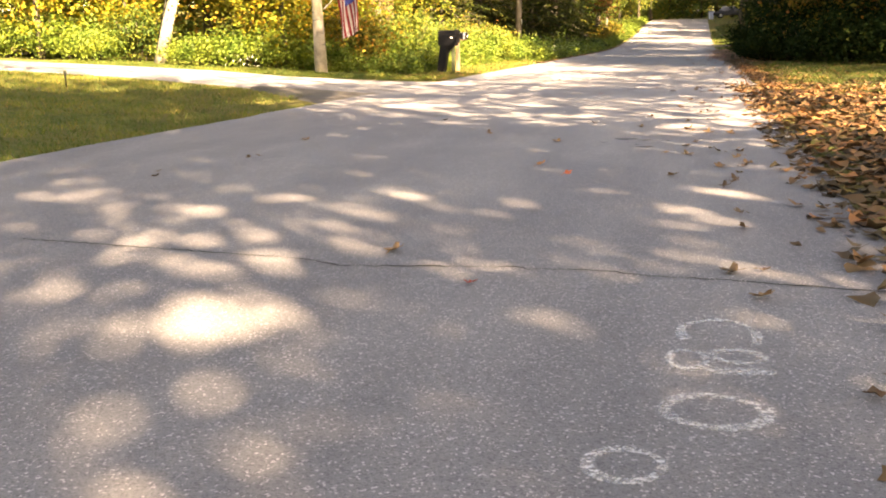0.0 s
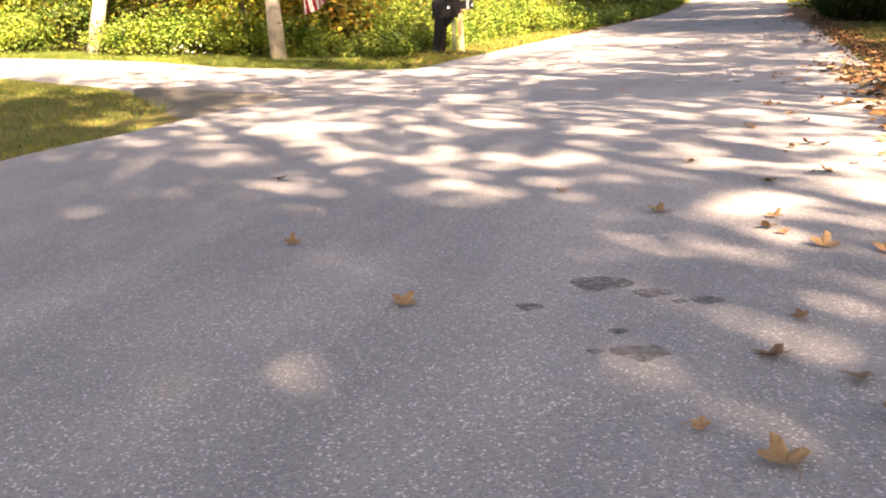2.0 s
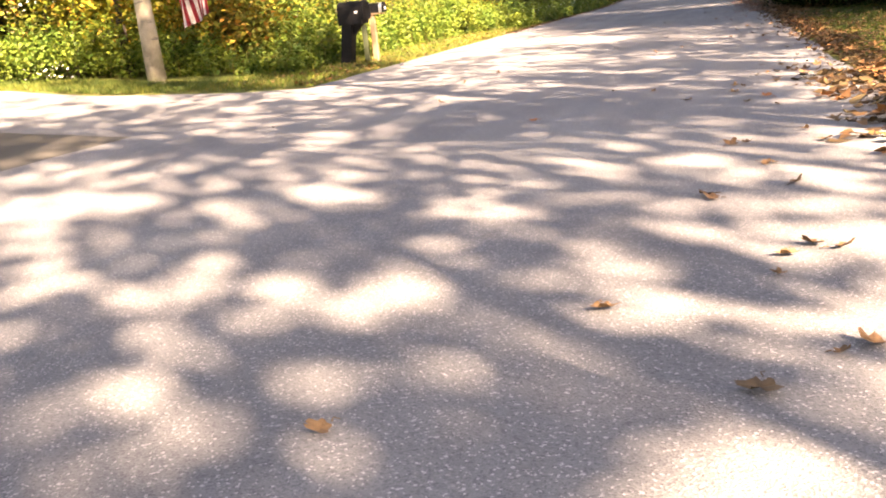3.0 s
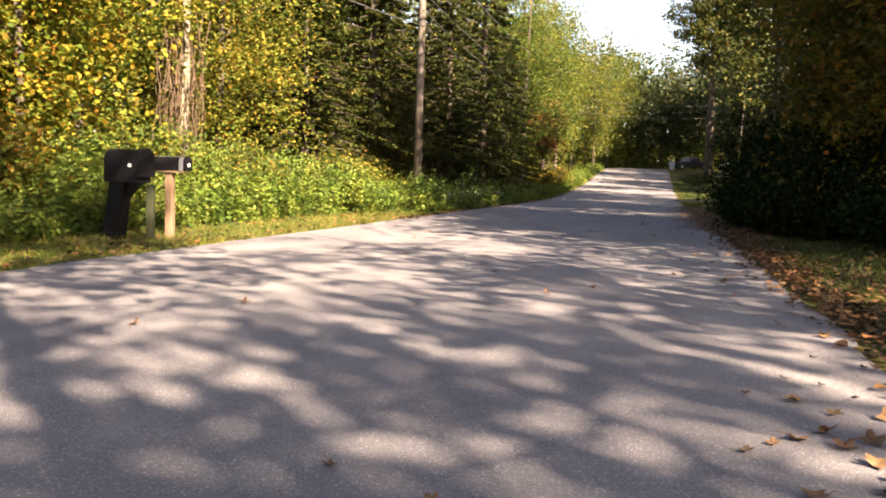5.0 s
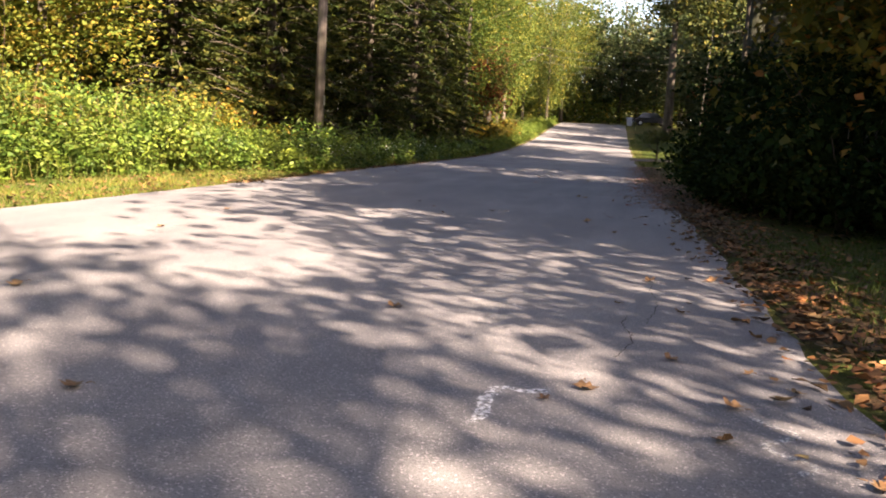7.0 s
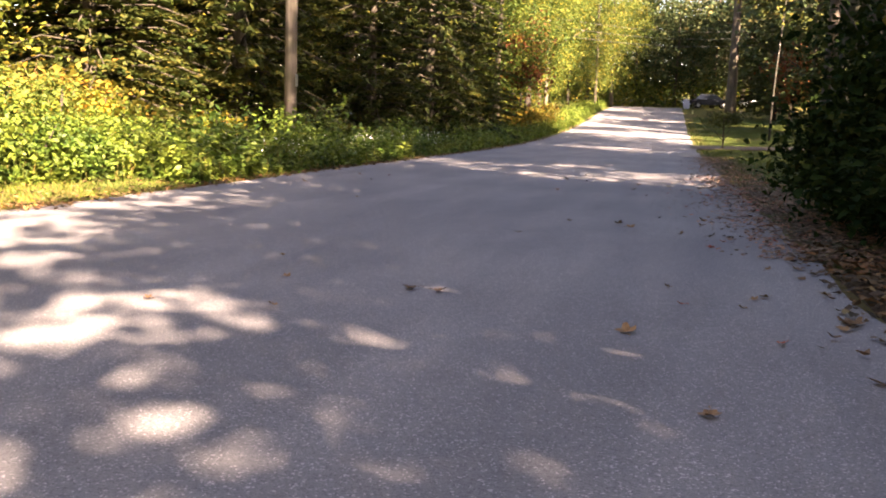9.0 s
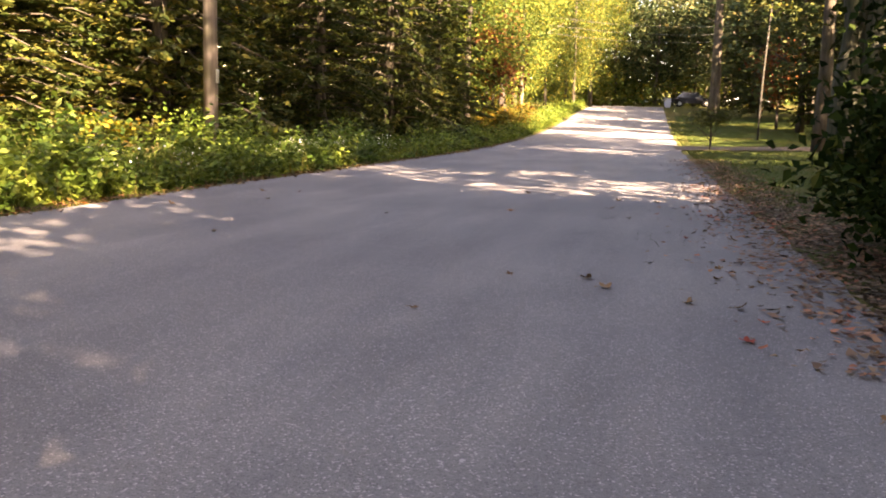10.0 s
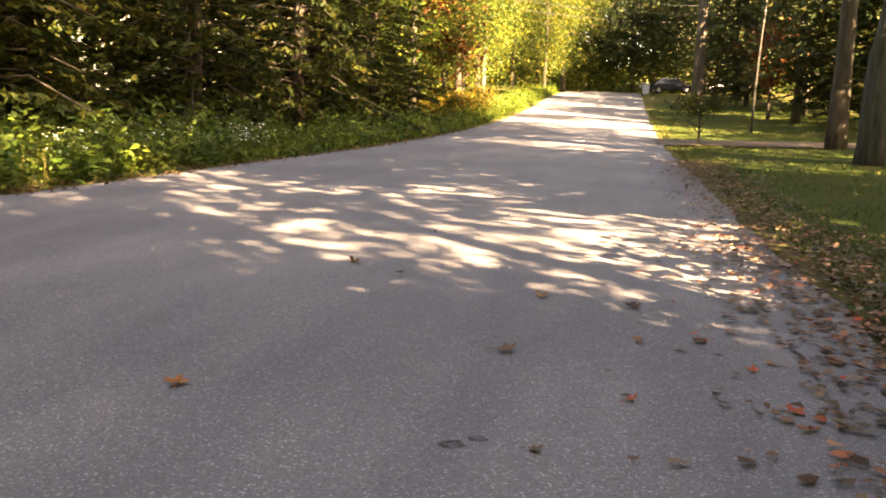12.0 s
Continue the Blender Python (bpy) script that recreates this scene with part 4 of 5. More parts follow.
barrel(bm, -0.34, 0.2, 0.17, 0.993, 1.19)
part("body", bm, M_BLACK, small)
bm = bmesh.new()
barrel(bm, 0.2, 0.27, 0.176, 0.993, 1.196)
part("front_band", bm, M_TIN, small, "bright tin band")
bm = bmesh.new()
barrel(bm, 0.27, 0.31, 0.18, 0.993, 1.2)
part("door", bm, M_BLACK, small)
bm = bmesh.new()
block(bm, -0.36, 0.18, -0.03, 0.03, 1.192, 1.2, 0.002)
part("tin_strip", bm, M_TIN, small, "tin strip along the top")
bm = bmesh.new()
block(bm, 0.31, 0.318, -0.03, 0.03, 1.05, 1.1, 0.002)
part("plate", bm, M_WHITE, small)
first(small, -6.98, 27.2, -4)
post = tagged(new("old_post"), "short mossy wooden post between mailboxes", "post")
bm = bmesh.new()
block(bm, -0.05, 0.05, -0.05, 0.05, -0.1, 0.78, 0.008)
part("post", bm, M_GREYPOST, post)
first(post, -7.0, 26.7, 12)

# ---- utility pole and wires ----
pole = tagged(new("utility_pole"), "weathered wooden utility pole in the weeds", "utility pole")
bm = bmesh.new()
tube(bm, [(0, 0, -0.3), (0.03, 0, 4), (0.05, 0, 8), (0.06, 0, 11)], [0.17, 0.155, 0.14, 0.12], 14)
part("shaft", bm, M_POLE, pole)
bm = bmesh.new()
block(bm, -1.1, 1.2, -0.06, 0.06, 9.6, 9.74, 0.01)
part("crossarm", bm, M_POLE, pole)
for dx in (-1.0, -0.45, 0.55, 1.1):
    bm = bmesh.new()
    tube(bm, [(dx, 0, 9.74), (dx, 0, 9.8), (dx, 0, 9.9)], [0.03, 0.05, 0.03], 8)
    part("insulator", bm, M_TIN, pole)
bm = bmesh.new()
block(bm, 0.17, 0.19, -0.06, 0.06, 1.6, 1.9, 0.003)
part("tag", bm, M_TIN, pole)
first(pole, -9.6, 50.9)
pole2 = copy_thing(pole, pose(-9.2, 98, land(-9.2, 98), 0, 0, 4))
copy_thing(pole, pose(-9.8, 4, land(-9.8, 4) - 0.03, 0, 0, -3))
M_WIRE = plain("cable", (0.05, 0.05, 0.05), 0.6)


def cable(a, c, sag, rad=0.02):
    bm = bmesh.new()
    a, c = Vector(a), Vector(c)
    pts = [a.lerp(c, t) - Vector((0, 0, sag * 4 * t * (1 - t))) for t in [i / 16 for i in range(17)]]
    tube(bm, pts, [rad] * 17, 5)
    tagged(part("overhead_cable", bm, M_WIRE), "thin black cable strung between utility poles", "cable", "overhead cables")


for dx, z, sag in ((-1.0, 9.9, 0.8), (0.55, 9.9, 0.9), (0.15, 8.3, 1.0), (0.15, 7.6, 1.1), (0.15, 7.0, 1.2)):
    cable((-9.6 + dx, 50.9, land(-9.6, 50.9) + z), (-9.2 + dx, 98, land(-9.2, 98) + z), sag)
    cable((-9.6 + dx, 50.9, land(-9.6, 50.9) + z), (-9.8 + dx, 4, land(-9.8, 4) + z), sag)
for z in (7.6, 7.0, 6.4):
    cable((-9.2, 98, land(-9.2, 98) + z), (7.2, 112, land(7.2, 112) + z - 0.4), 0.5, 0.012)

# ---- striped flag on a staff fixed to the pale trunk ----
flag = tagged(new("flag"), "hanging flag with red and white stripes", "flag")
bm = bmesh.new()
tube(bm, [(-0.75, -0.6, 2.05), (0.05, 0.0, 3.0), (0.2, 0.12, 3.18)], [0.014, 0.014, 0.012], 8)
part("staff", bm, M_WHITE, flag)
# Red and white are darkened: the flag's shade is put into the cloth colour.
M_RED = plain("shaded_red_cloth", (0.2, 0.022, 0.028), 0.85, 0.1)
M_CLOTH = plain("shaded_white_cloth", (0.38, 0.35, 0.35), 0.85, 0.1)
M_BLUE = plain("blue_cloth", (0.03, 0.04, 0.15), 0.85, 0.1)


def cloth(u, v):
    """u along the staff (0..1), v down the drape (0..1)."""
    x = -0.42 + 0.5 * u + 0.1 * v
    return (x + 0.05 * math.sin(7 * u + 3 * v), -0.3 + 0.36 * u + 0.07 * math.sin(11 * u + 2 * v) * (0.3 + v), 2.45 + 0.6 * u - 1.42 * v - 0.25 * u * v)


for k in range(13):
    bm = bmesh.new()
    rows = []
    for j in range(13):
        rows.append([bm.verts.new(cloth((k + e) / 13, j / 12)) for e in (0, 0.5, 1)])
    for a, c in zip(rows, rows[1:]):
        for i in range(2):
            f = bm.faces.new((a[i], a[i + 1], c[i + 1], c[i]))
            f.smooth = True
    bmesh.ops.solidify(bm, geom=bm.faces[:], thickness=0.003)
    part("stripe", bm, M_RED if k % 2 == 0 else M_CLOTH, flag)
bm = bmesh.new()
rows = [[bm.verts.new(Vector(cloth(0.46 + 0.54 * i / 6, 0.4 * j / 5)) + Vector((0.005, -0.012, 0))) for i in range(7)] for j in range(6)]
for a, c in zip(rows, rows[1:]):
    for i in range(6):
        bm.faces.new((a[i], a[i + 1], c[i + 1], c[i]))
part("canton", bm, M_BLUE, flag, "dark blue corner field")
first(flag, -9.14, 24.0, 0.0, 0.86)

# ---- stake in the lawn ----
stake = tagged(new("lawn_stake"), "short dark stake standing in the lawn", "stake")
bm = bmesh.new()
tube(bm, [(0, 0, -0.05), (0, 0, 0.2), (0.005, 0, 0.27)], [0.018, 0.018, 0.012], 8)
part("shaft", bm, M_BLACK, stake)
bm = bmesh.new()
tube(bm, [(0, 0, 0.25), (0, 0, 0.31)], [0.035, 0.03], 10)
part("cap", bm, M_GREYPOST, stake)
first(stake, -11.9, 15.3)

# ---- white house behind the trees ----
M_SIDING = plain("white_siding", (0.72, 0.72, 0.7), 0.6, 0.3, 3, 0.06)
M_ROOF = plain("grey_shingle", (0.1, 0.1, 0.1), 0.9, 0.1, 8, 0.3)
m, nt, b = material("window_glass", 0.08, 0.6)
b.inputs["Base Color"].default_value = (0.02, 0.025, 0.03, 1)
M_GLASS = m
house = tagged(new("house"), "white sided house glimpsed through the woods", "house")
bm = bmesh.new()
block(bm, -5, 5, -4, 4, -0.4, 4.6)
vs = [bm.verts.new(p) for p in ((5, -4, 4.6), (5, 4, 4.6), (5, 0, 7.2), (-5, -4, 4.6), (-5, 4, 4.6), (-5, 0, 7.2))]
bm.faces.new(vs[:3])
bm.faces.new(vs[5:2:-1])
part("wall", bm, M_SIDING, house)
for sgn in (1, -1):
    bm = bmesh.new()
    vs = [bm.verts.new(p) for p in ((-5.4, sgn * 4.4, 4.35), (5.4, sgn * 4.4, 4.35), (5.4, 0, 7.25), (-5.4, 0, 7.25))]
    bm.faces.new(vs)
    bmesh.ops.solidify(bm, geom=bm.faces[:], thickness=0.15)
    part("roof", bm, M_ROOF, house)
for face, us in ((1, (-2.4, 0.0, 2.4)), (0, (-3.6, -1.2, 1.2, 3.6))):
    for u in us:
        for z in (0.9, 2.9):
            bm = bmesh.new()
            if face:
                block(bm, 5.003, 5.06, u - 0.5, u + 0.5, z, z + 1.2)
            else:
                block(bm, u - 0.5, u + 0.5, -4.06, -4.003, z, z + 1.2)
            w = part("window", bm, M_WHITE, house)
            bm = bmesh.new()
            if face:
                block(bm, 5.064, 5.08, u - 0.4, u + 0.4, z + 0.1, z + 1.1)
            else:
                block(bm, u - 0.4, u + 0.4, -4.08, -4.064, z + 0.1, z + 1.1)
            part("pane", bm, M_GLASS, w)
first(house, -24.5, 88, 8)

# ---- parked cars far off on the lawn side ----
def car(label, paint, x, y, turn):
    c = tagged(new("parked_car"), label, "car", "parked cars")
    bm = bmesh.new()
    prof = [(-2.2, 0.35), (-2.2, 0.8), (-1.9, 0.92), (1.2, 0.95), (2.1, 0.75), (2.2, 0.35)]
    for s0, s1 in ((-0.85, 0.85),):
        a = [bm.verts.new((px, s0, pz)) for px, pz in prof]
        d = [bm.verts.new((px, s1, pz)) for px, pz in prof]
        bm.faces.new(a)
        bm.faces.new(d[::-1])
        for i in range(len(prof)):
            j = (i + 1) % len(prof)
            bm.faces.new((a[j], a[i], d[i], d[j]))
    bmesh.ops.bevel(bm, geom=bm.edges[:], offset=0.06, segments=2, affect="EDGES")
    part("body", bm, paint, c)
    bm = bmesh.new()
    vs = block(bm, -1.7, 1.1, -0.75, 0.75, 0.93, 1.45)
    for v in vs[4:]:
        v.co.x = v.co.x * 0.62 - 0.1
        v.co.y *= 0.82
    part("cabin", bm, M_GLASS, c, "dark tinted glass cabin")
    bm = bmesh.new()
    block(bm, -1.15, 0.6, -0.62, 0.62, 1.44, 1.49, 0.02)
    part("roof", bm, paint, c)
    for wx in (-1.35, 1.35):
        for wy in (-0.8, 0.8):
            bm = bmesh.new()
            tube(bm, [(wx, wy - 0.1, 0.32), (wx, wy + 0.1, 0.32)], [0.32, 0.32], 16)
            w = part("wheel", bm, M_BLACK, c)
            bm = bmesh.new()
            tube(bm, [(wx, wy - 0.11, 0.32), (wx, wy + 0.11, 0.32)], [0.18, 0.18], 12)
            part("rim", bm, M_TIN, w)
    c.matrix_basis = pose(x, y, land(x, y) - 0.02, 0, 0, turn)


car("silver-white car parked beyond the lawn", plain("silver_paint", (0.6, 0.62, 0.66), 0.25, 0.6, 4, 0.05), 9.4, 128, 8)
car("dark car parked beside a pale one", plain("dark_paint", (0.02, 0.022, 0.03), 0.25, 0.6, 4, 0.05), 4.3, 130, 5)

# ---- bin and mailbox at the far end of the road ----
wheelie = tagged(new("refuse_bin"), "pale blue-grey refuse bin standing at the roadside", "bin")
M_BIN = plain("pale_plastic", (0.42, 0.45, 0.55), 0.5, 0.3, 6, 0.1)
bm = bmesh.new()
vs = block(bm, -0.3, 0.3, -0.34, 0.34, 0.08, 0.95)
for v in vs[:4]:
    v.co.x, v.co.y = v.co.x * 0.8, v.co.y * 0.8
bmesh.ops.bevel(bm, geom=list(bm.edges), offset=0.03, segments=2, affect="EDGES")
part("body", bm, M_BIN, wheelie)
bm = bmesh.new()
block(bm, -0.33, 0.33, -0.38, 0.38, 0.953, 1.03, 0.025)
part("lid", bm, M_BIN, wheelie)
for sx in (-0.24, 0.24):
    bm = bmesh.new()
    tube(bm, [(sx - 0.03, 0.26, 0.11), (sx + 0.03, 0.26, 0.11)], [0.11, 0.11], 14)
    part("wheel", bm, M_BLACK, wheelie)
first(wheelie, 1.75, 126.0, 10)
far_box = tagged(new("mailbox"), "dark mailbox on a dark post beyond the lawn", "mailbox", "mailboxes")
bm = bmesh.new()
block(bm, -0.05, 0.05, -0.05, 0.05, -0.15, 1.0, 0.008)
part("post", bm, M_GREYPOST, far_box)
bm = bmesh.new()
barrel(bm, -0.28, 0.28, 0.22, 1.0, 1.28)
part("body", bm, M_BLACK, far_box)
bm = bmesh.new()
barrel(bm, -0.31, -0.283, 0.23, 0.998, 1.288)
part("door", bm, M_BLACK, far_box)
first(far_box, 2.1, 113.0, 4)

# ---- marks on the road ----
def worn_layer(name, colour, scale, lo, hi):
    """A thin layer on the asphalt, broken up by wear."""
    m, nt, b = material(name, 0.85, 0.2)
    f = ramp(nt, noise_at(nt, position(nt), scale, 5, 0.7), [(lo, (0, 0, 0)), (hi, (1, 1, 1))])
    b.inputs["Base Color"].default_value = (*colour, 1)
    t = nt.nodes.new("ShaderNodeBsdfTransparent")
    s = nt.nodes.new("ShaderNodeMixShader")
    nt.links.new(f, s.inputs[0])
    nt.links.new(t.outputs[0], s.inputs[1])
    nt.links.new(b.outputs[0], s.inputs[2])
    nt.links.new(s.outputs[0], nt.nodes["Material Output"].inputs[0])
    return m


M_CHALK = worn_layer("worn_white_paint", (0.5, 0.49, 0.48), 55, 0.34, 0.76)
M_PAINT = worn_layer("white_road_paint", (0.62, 0.62, 0.64), 38, 0.36, 0.66)
# Flat ribbon colour: the shade inside a crack is painted on.
M_CRACK = plain("crack_shadow", (0.035, 0.033, 0.032), 0.95, 0.1)
M_STAIN = worn_layer("oil_stain", (0.075, 0.072, 0.073), 30, 0.25, 0.75)


def ribbon(name, pts, width, mat, lift, label, category, wobble=0.0, vary=0.0, closed=False, kind=""):
    bm = bmesh.new()
    rows = []
    n = len(pts)
    for i, (x, y) in enumerate(pts):
        x0, y0 = pts[(i - 1) % n] if closed else pts[max(i - 1, 0)]
        x1, y1 = pts[(i + 1) % n] if closed else pts[min(i + 1, n - 1)]
        d = Vector((x1 - x0, y1 - y0, 0)).normalized()
        s = Vector((-d.y, d.x, 0))
        w = width * (1 + vary * wob(x, y, 9)) * 0.5
        c = Vector((x, y, land(x, y) + lift)) + s * wobble * wob(x, y, 7)
        rows.append((bm.verts.new(c - s * w), bm.verts.new(c + s * w)))
    for i in range(n if closed else n - 1):
        a, c = rows[i], rows[(i + 1) % n]
        bm.faces.new((a[0], c[0], c[1], a[1]))
    return tagged(part(name, bm, mat), label, category, kind=kind)


def oval(cx, cy, rx, ry, a0=0, a1=360, n=40):
    return [(cx + rx * math.cos(radians(a0 + (a1 - a0) * i / n)), cy + ry * math.sin(radians(a0 + (a1 - a0) * i / n))) for i in range(n + (0 if a1 - a0 == 360 else 1))]


PAINT = "white spray-painted mark worn into the asphalt"
ribbon("paint_ring", oval(-0.04, 2.03, 0.09, 0.085), 0.032, M_CHALK, 0.003, "faded white painted ring on the asphalt", "road marking", 0.012, 0.5, True)
ribbon("paint_ring", oval(0.175, 2.4, 0.135, 0.105), 0.042, M_CHALK, 0.003, "faded white painted ring on the asphalt", "road marking", 0.012, 0.5, True)
ribbon("paint_arc", oval(0.2, 3.06, 0.125, 0.17, -25, 205), 0.036, M_CHALK, 0.003, PAINT, "road marking", 0.012, 0.5)
ribbon("paint_arc", oval(0.1, 2.8, 0.062, 0.085), 0.03, M_CHALK, 0.0034, PAINT, "road marking", 0.012, 0.5, True)
ribbon("paint_arc", oval(0.255, 2.85, 0.08, 0.06), 0.032, M_CHALK, 0.0038, PAINT, "road marking", 0.012, 0.5, True)
ribbon("paint_stroke", [(0.16 + 0.033 * i, 2.72 - 0.012 * math.sin(i)) for i in range(7)], 0.06, M_CHALK, 0.003, PAINT, "road marking", 0.012, 0.5)
ribbon("paint_stroke", [(-0.16 + 0.012 * math.sin(0.5 * i) + 0.002 * i, 24.84 + 0.03 * i) for i in range(15)], 0.05, M_PAINT, 0.003, PAINT, "road marking", 0.012, 0.55)
ribbon("paint_stroke", [(-0.15 + 0.018 * i, 25.27 + 0.004 * i + 0.02 * math.sin(0.6 * i)) for i in range(14)], 0.045, M_PAINT, 0.0035, PAINT, "road marking", 0.012, 0.55)
ribbon("paint_scribble", [(0.92 + 0.07 * math.sin(i * 0.75), 24.65 + 0.04 * i) for i in range(16)], 0.035, M_CHALK, 0.003, PAINT, "road marking", 0.02, 0.6)

CRACK = "thin dark crack across the asphalt"


def crack(knots, width, seed):
    """A jagged crack through the knots, finely broken."""
    r = random.Random(seed)
    pts = []
    for (x0, y0), (x1, y1) in zip(knots, knots[1:]):
        n = max(2, int(math.hypot(x1 - x0, y1 - y0) / 0.035))
        for i in range(n):
            t = i / n
            pts.append((x0 + (x1 - x0) * t + r.gauss(0, 0.006), y0 + (y1 - y0) * t + r.gauss(0, 0.006)))
    ribbon("road_crack", pts + [knots[-1]], width, M_CRACK, 0.0025, CRACK, "crack", 0.008, 1.1)


crack([(-3.4, 3.95)] + [(-1.69, 3.82), (-1.58, 3.78), (-1.46, 3.73), (-1.11, 3.78), (-0.79, 3.83), (-0.68, 3.85), (-0.59, 3.82), (-0.49, 3.84), (-0.32, 3.86), (-0.21, 3.83)] + [(0.4, 3.78), (0.85, 3.74)], 0.012, 1)
crack([(0.40, 41.09), (0.39, 40.78), (0.37, 40.56), (0.40, 40.43), (0.39, 40.14), (0.38, 39.90)], 0.0045, 2)
crack([(-0.03, 40.92), (-0.01, 40.56), (-0.01, 40.32), (-0.01, 40.06)], 0.004, 3)
crack([(0.12, 40.72), (0.10, 40.34), (0.14, 40.07), (0.17, 39.84), (0.16, 39.73)], 0.0045, 4)
crack([(0.34, 26.02), (0.37, 26.15), (0.43, 26.35), (0.42, 26.55), (0.38, 26.85), (0.42, 27.12)], 0.006, 5)
crack([(0.52, 26.89), (0.57, 27.2), (0.61, 27.66), (0.58, 28.05), (0.6, 28.45)], 0.0045, 6)

r = random.Random(121)
for x, y, q in ((-0.33, 8.46, 0.075), (-0.46, 8.44, 0.025), (-0.55, 9.1, 0.1), (-0.36, 9.02, 0.06), (-0.17, 8.97, 0.05), (-0.26, 8.94, 0.025), (-0.42, 8.62, 0.03), (-0.75, 8.8, 0.045), (-0.36, 41.89, 0.04), (-0.29, 41.96, 0.03)):
    bm = bmesh.new()
    vs = [bm.verts.new((x + q * (1.1 + 0.5 * wob(math.cos(a), math.sin(a) + x, 1.1)) * math.cos(a), y + q * (0.8 + 0.5 * wob(math.cos(a) + y, math.sin(a), 1.2)) * math.sin(a), 0.0025)) for a in [2 * math.pi * i / 30 for i in range(30)]]
    bm.faces.new(vs)
    tagged(part("oil_stain", bm, M_STAIN), "dark oily stain soaked into the asphalt", "stain", "oil stains")

# ---- single leaves on the road ----
def fallen(name, size, mat, seed):
    """A lobed, curled leaf with a stalk."""
    r = random.Random(seed)
    bm = bmesh.new()
    n = 15
    ring = []
    for i in range(n):
        a = 2 * math.pi * i / n
        q = size * (0.5 if i % 3 else 0.3) * (1.15 if 2 < i < 13 else 0.8) * r.uniform(0.85, 1.15)
        x, y = q * math.cos(a), q * math.sin(a)
        ring.append(bm.verts.new((x, y, 0.006 + 0.9 * (x * x) / size * r.uniform(0.6, 1.2) + 0.35 * (y * y) / size)))
    c = bm.verts.new((0, 0, 0.004))
    for i in range(n):
        bm.faces.new((c, ring[i], ring[(i + 1) % n]))
    me = bpy.data.meshes.new(name)
    tube(bm, [(size * 0.45, 0, 0.01), (size * 0.62, 0.01, 0.012), (size * 0.8, 0.0, 0.006)], [0.002, 0.0018, 0.001], 4)
    bm.to_mesh(me)
    bm.free()
    me.materials.append(mat)
    return me


def dry_leaf(name, lo, hi):
    m, nt, b = material(name, 0.75, 0.25)
    oi = nt.nodes.new("ShaderNodeObjectInfo")
    c = ramp(nt, oi.outputs["Random"], [(0, lo), (1, hi)])
    veins = ramp(nt, noise_at(nt, local(nt), 60, 4), [(0.35, (0.65, 0.6, 0.55)), (0.65, (1.15, 1.1, 1.05))])
    nt.links.new(mix(nt, 1.0, c, veins, "MULTIPLY"), b.inputs["Base Color"])
    return m


D_BROWN = dry_leaf("dry_brown_leaf", (0.07, 0.04, 0.022), (0.2, 0.12, 0.06))
D_TAN = dry_leaf("dry_tan_leaf", (0.09, 0.06, 0.034), (0.15, 0.098, 0.05))
D_ORANGE = dry_leaf("dry_orange_leaf", (0.26, 0.09, 0.03), (0.36, 0.15, 0.05))
D_RED = dry_leaf("fallen_red_leaf", (0.22, 0.035, 0.026), (0.38, 0.09, 0.038))
KINDS = {
    "brown": ([fallen("fallen_leaf", 0.095, D_BROWN, 1), fallen("fallen_leaf", 0.075, D_BROWN, 2), fallen("fallen_leaf", 0.05, D_BROWN, 3)], "curled dry brown leaf lying on the asphalt"),
    "tan": ([fallen("fallen_leaf", 0.1, D_TAN, 4), fallen("fallen_leaf", 0.07, D_TAN, 5)], "curled tan leaf lying on the asphalt"),
    "orange": ([fallen("fallen_leaf", 0.11, D_ORANGE, 8), fallen("fallen_leaf", 0.085, D_ORANGE, 9)], "curled orange-brown leaf lying on the asphalt"),
    "red": ([fallen("fallen_leaf", 0.07, D_RED, 6), fallen("fallen_leaf", 0.05, D_RED, 7)], "small red leaf lying on the asphalt"),
}
lr = random.Random(131)


def drop(kind, x, y, which=None, tilt=14):
    ms, label = KINDS[kind]
    me = ms[which if which is not None else lr.randrange(len(ms))]
    ob = tagged(new("fallen_leaf", me), label, "leaf", "leaves on the road")
    ob.matrix_basis = pose(x, y, land(x, y) + 0.004, lr.uniform(-tilt, tilt), lr.uniform(-tilt, tilt), lr.uniform(0, 360))


FIRST_STRETCH = (
    ("red", -0.79, 3.53), ("brown", 0.37, 3.56), ("tan", 0.27, 3.92), ("brown", 0.40, 3.97), ("brown", -1.30, 4.04), ("brown", 0.36, 4.88),
    ("tan", 0.36, 5.30), ("brown", 0.38, 6.57), ("red", -0.81, 6.66), ("orange", -1.09, 7.13), ("brown", 0.30, 7.19), ("brown", 0.48, 7.25),
    ("brown", -3.76, 7.27), ("tan", 0.05, 7.87), ("brown", -0.14, 8.00), ("brown", 0.47, 8.14), ("brown", -2.04, 9.48), ("tan", 0.23, 9.72),
    ("brown", 0.02, 10.00), ("brown", -1.04, 10.71), ("brown", -2.95, 10.99), ("tan", 0.03, 11.03), ("brown", 0.34, 11.34), ("brown", 0.28, 12.35),
)
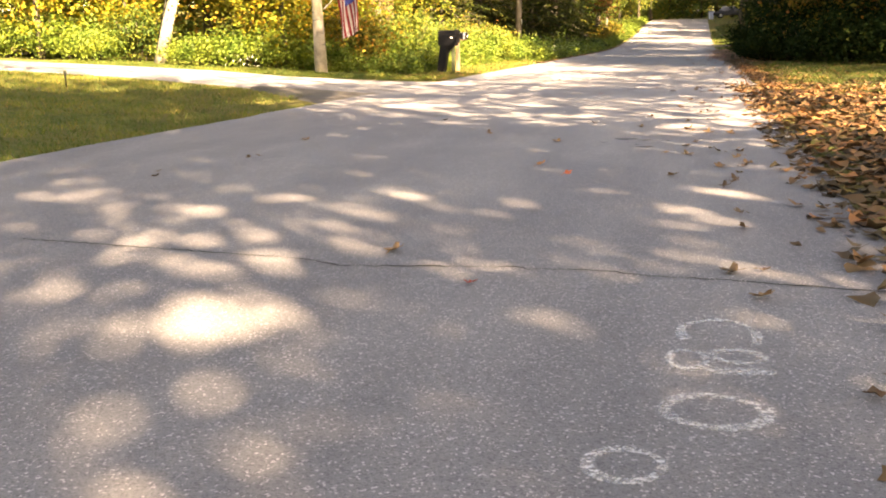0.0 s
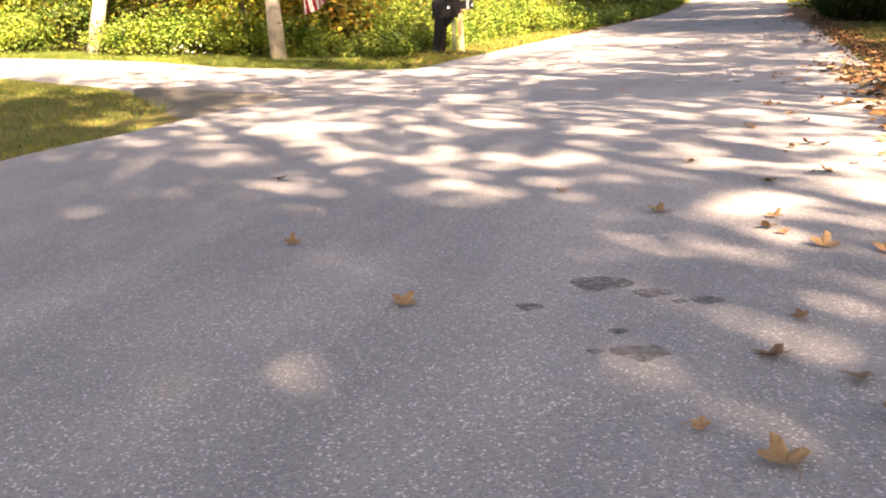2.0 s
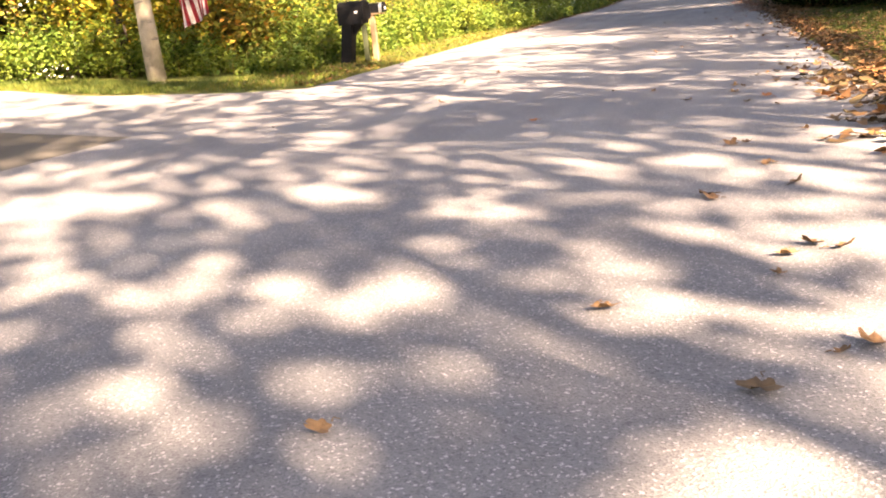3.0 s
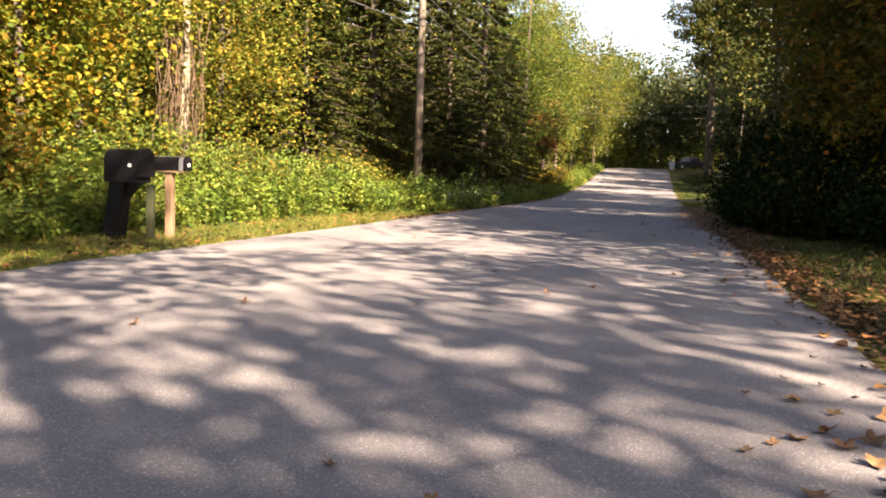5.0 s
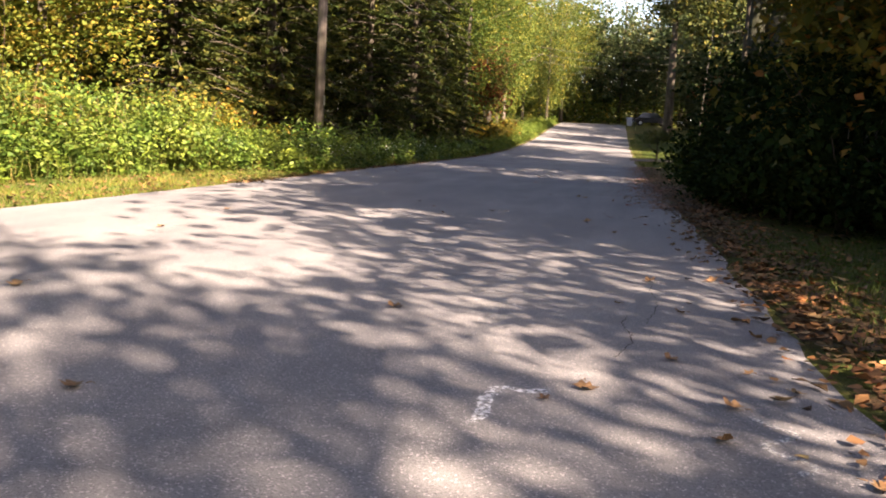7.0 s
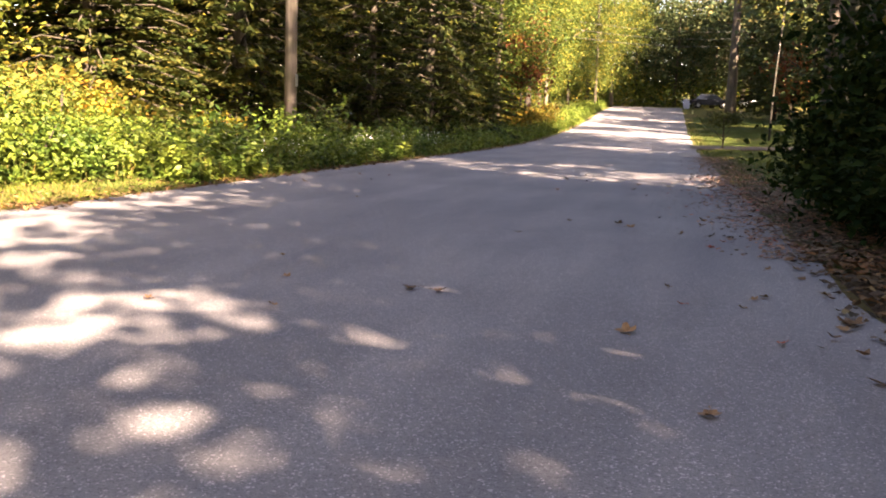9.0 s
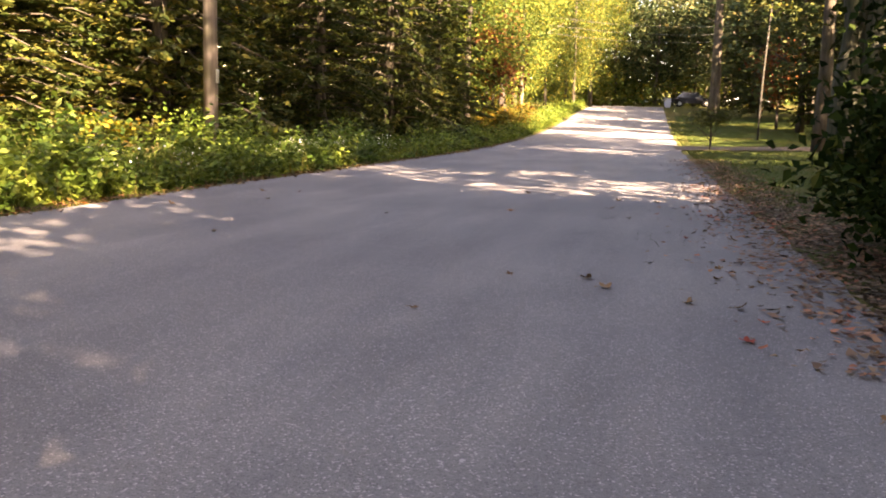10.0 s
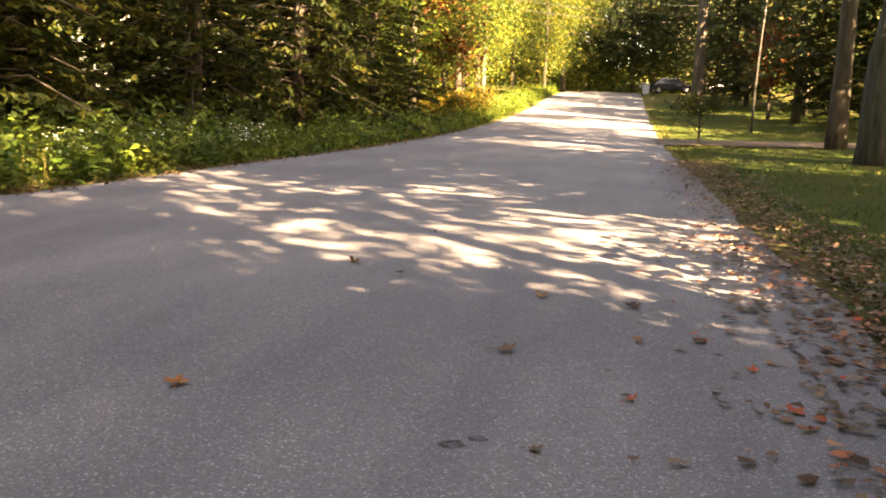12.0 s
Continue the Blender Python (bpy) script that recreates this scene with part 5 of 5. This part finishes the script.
SECOND_STRETCH = (
    ("orange", -1.51, 16.23), ("brown", 0.40, 16.37), ("tan", 0.19, 16.62), ("orange", 0.36, 16.92), ("brown", -0.30, 16.96), ("brown", 0.19, 17.80),
    ("brown", -0.64, 17.86), ("brown", -1.05, 18.08), ("brown", 0.53, 18.27), ("brown", 0.72, 18.89), ("brown", 0.65, 19.63), ("brown", 0.44, 19.70),
    ("brown", 0.83, 20.02), ("brown", 0.67, 20.11), ("brown", -3.02, 21.50), ("brown", -0.91, 23.12), ("brown", -0.56, 23.73), ("red", 0.72, 23.80),
    ("brown", 0.07, 25.19), ("brown", 0.80, 25.34), ("brown", 0.22, 25.42), ("brown", 0.94, 25.91), ("brown", 0.60, 26.04), ("brown", -0.91, 26.73),
    ("brown", 1.26, 27.84), ("brown", 1.10, 27.84), ("brown", 0.60, 28.49), ("brown", 0.89, 28.71), ("brown", 1.19, 29.38),
)
THIRD_STRETCH = (
    ("brown", 0.94, 30.59), ("brown", -2.50, 32.91), ("brown", 0.00, 33.08), ("red", 0.72, 33.11), ("brown", -1.28, 33.74), ("brown", -2.11, 33.81),
    ("red", 0.27, 33.89), ("brown", 0.60, 33.91), ("tan", 0.76, 34.31), ("brown", 0.19, 34.44), ("brown", 1.10, 35.54), ("red", 0.54, 36.48),
    ("brown", -1.13, 36.73), ("red", 0.66, 36.94), ("brown", 0.57, 37.28), ("brown", 0.31, 37.35), ("brown", 0.85, 37.38), ("brown", -0.18, 37.69),
    ("brown", -0.80, 37.96), ("brown", -0.30, 37.99), ("brown", -5.15, 41.34), ("orange", -1.43, 42.18), ("red", 0.18, 42.48), ("red", 0.74, 42.51),
    ("red", 0.67, 43.01), ("brown", -0.35, 43.01), ("red", 0.51, 43.44), ("brown", -5.03, 43.51), ("brown", 0.20, 44.09), ("brown", -0.29, 44.17),
    ("brown", -1.57, 44.82), ("brown", -1.38, 46.46),
)
for kind, x, y in (*FIRST_STRETCH, *SECOND_STRETCH, *THIRD_STRETCH):
    drop(kind, x, y)
for i in range(130):
    y = lr.uniform(6, 50)
    edge = road_right(y) - (0.4 if y < 20 else 0.0)
    x = edge - abs(lr.gauss(0, 0.4)) if i % 6 else lr.uniform(-5.0, 0.8)
    if y < 16:
        x -= 0.15
    far = y > 34
    k = lr.random()
    drop("red" if (k < (0.3 if far else 0.0)) else "tan" if k < 0.16 else "brown", x, y, None if not far else (2 if k >= 0.45 else 1))
for x, y in ((1.0, 19.4), (0.85, 19.0), (1.1, 19.2), (0.7, 19.1), (0.95, 18.8), (0.55, 18.95), (1.15, 18.6), (0.8, 18.7)):
    drop("brown", x, y, 0, 30)
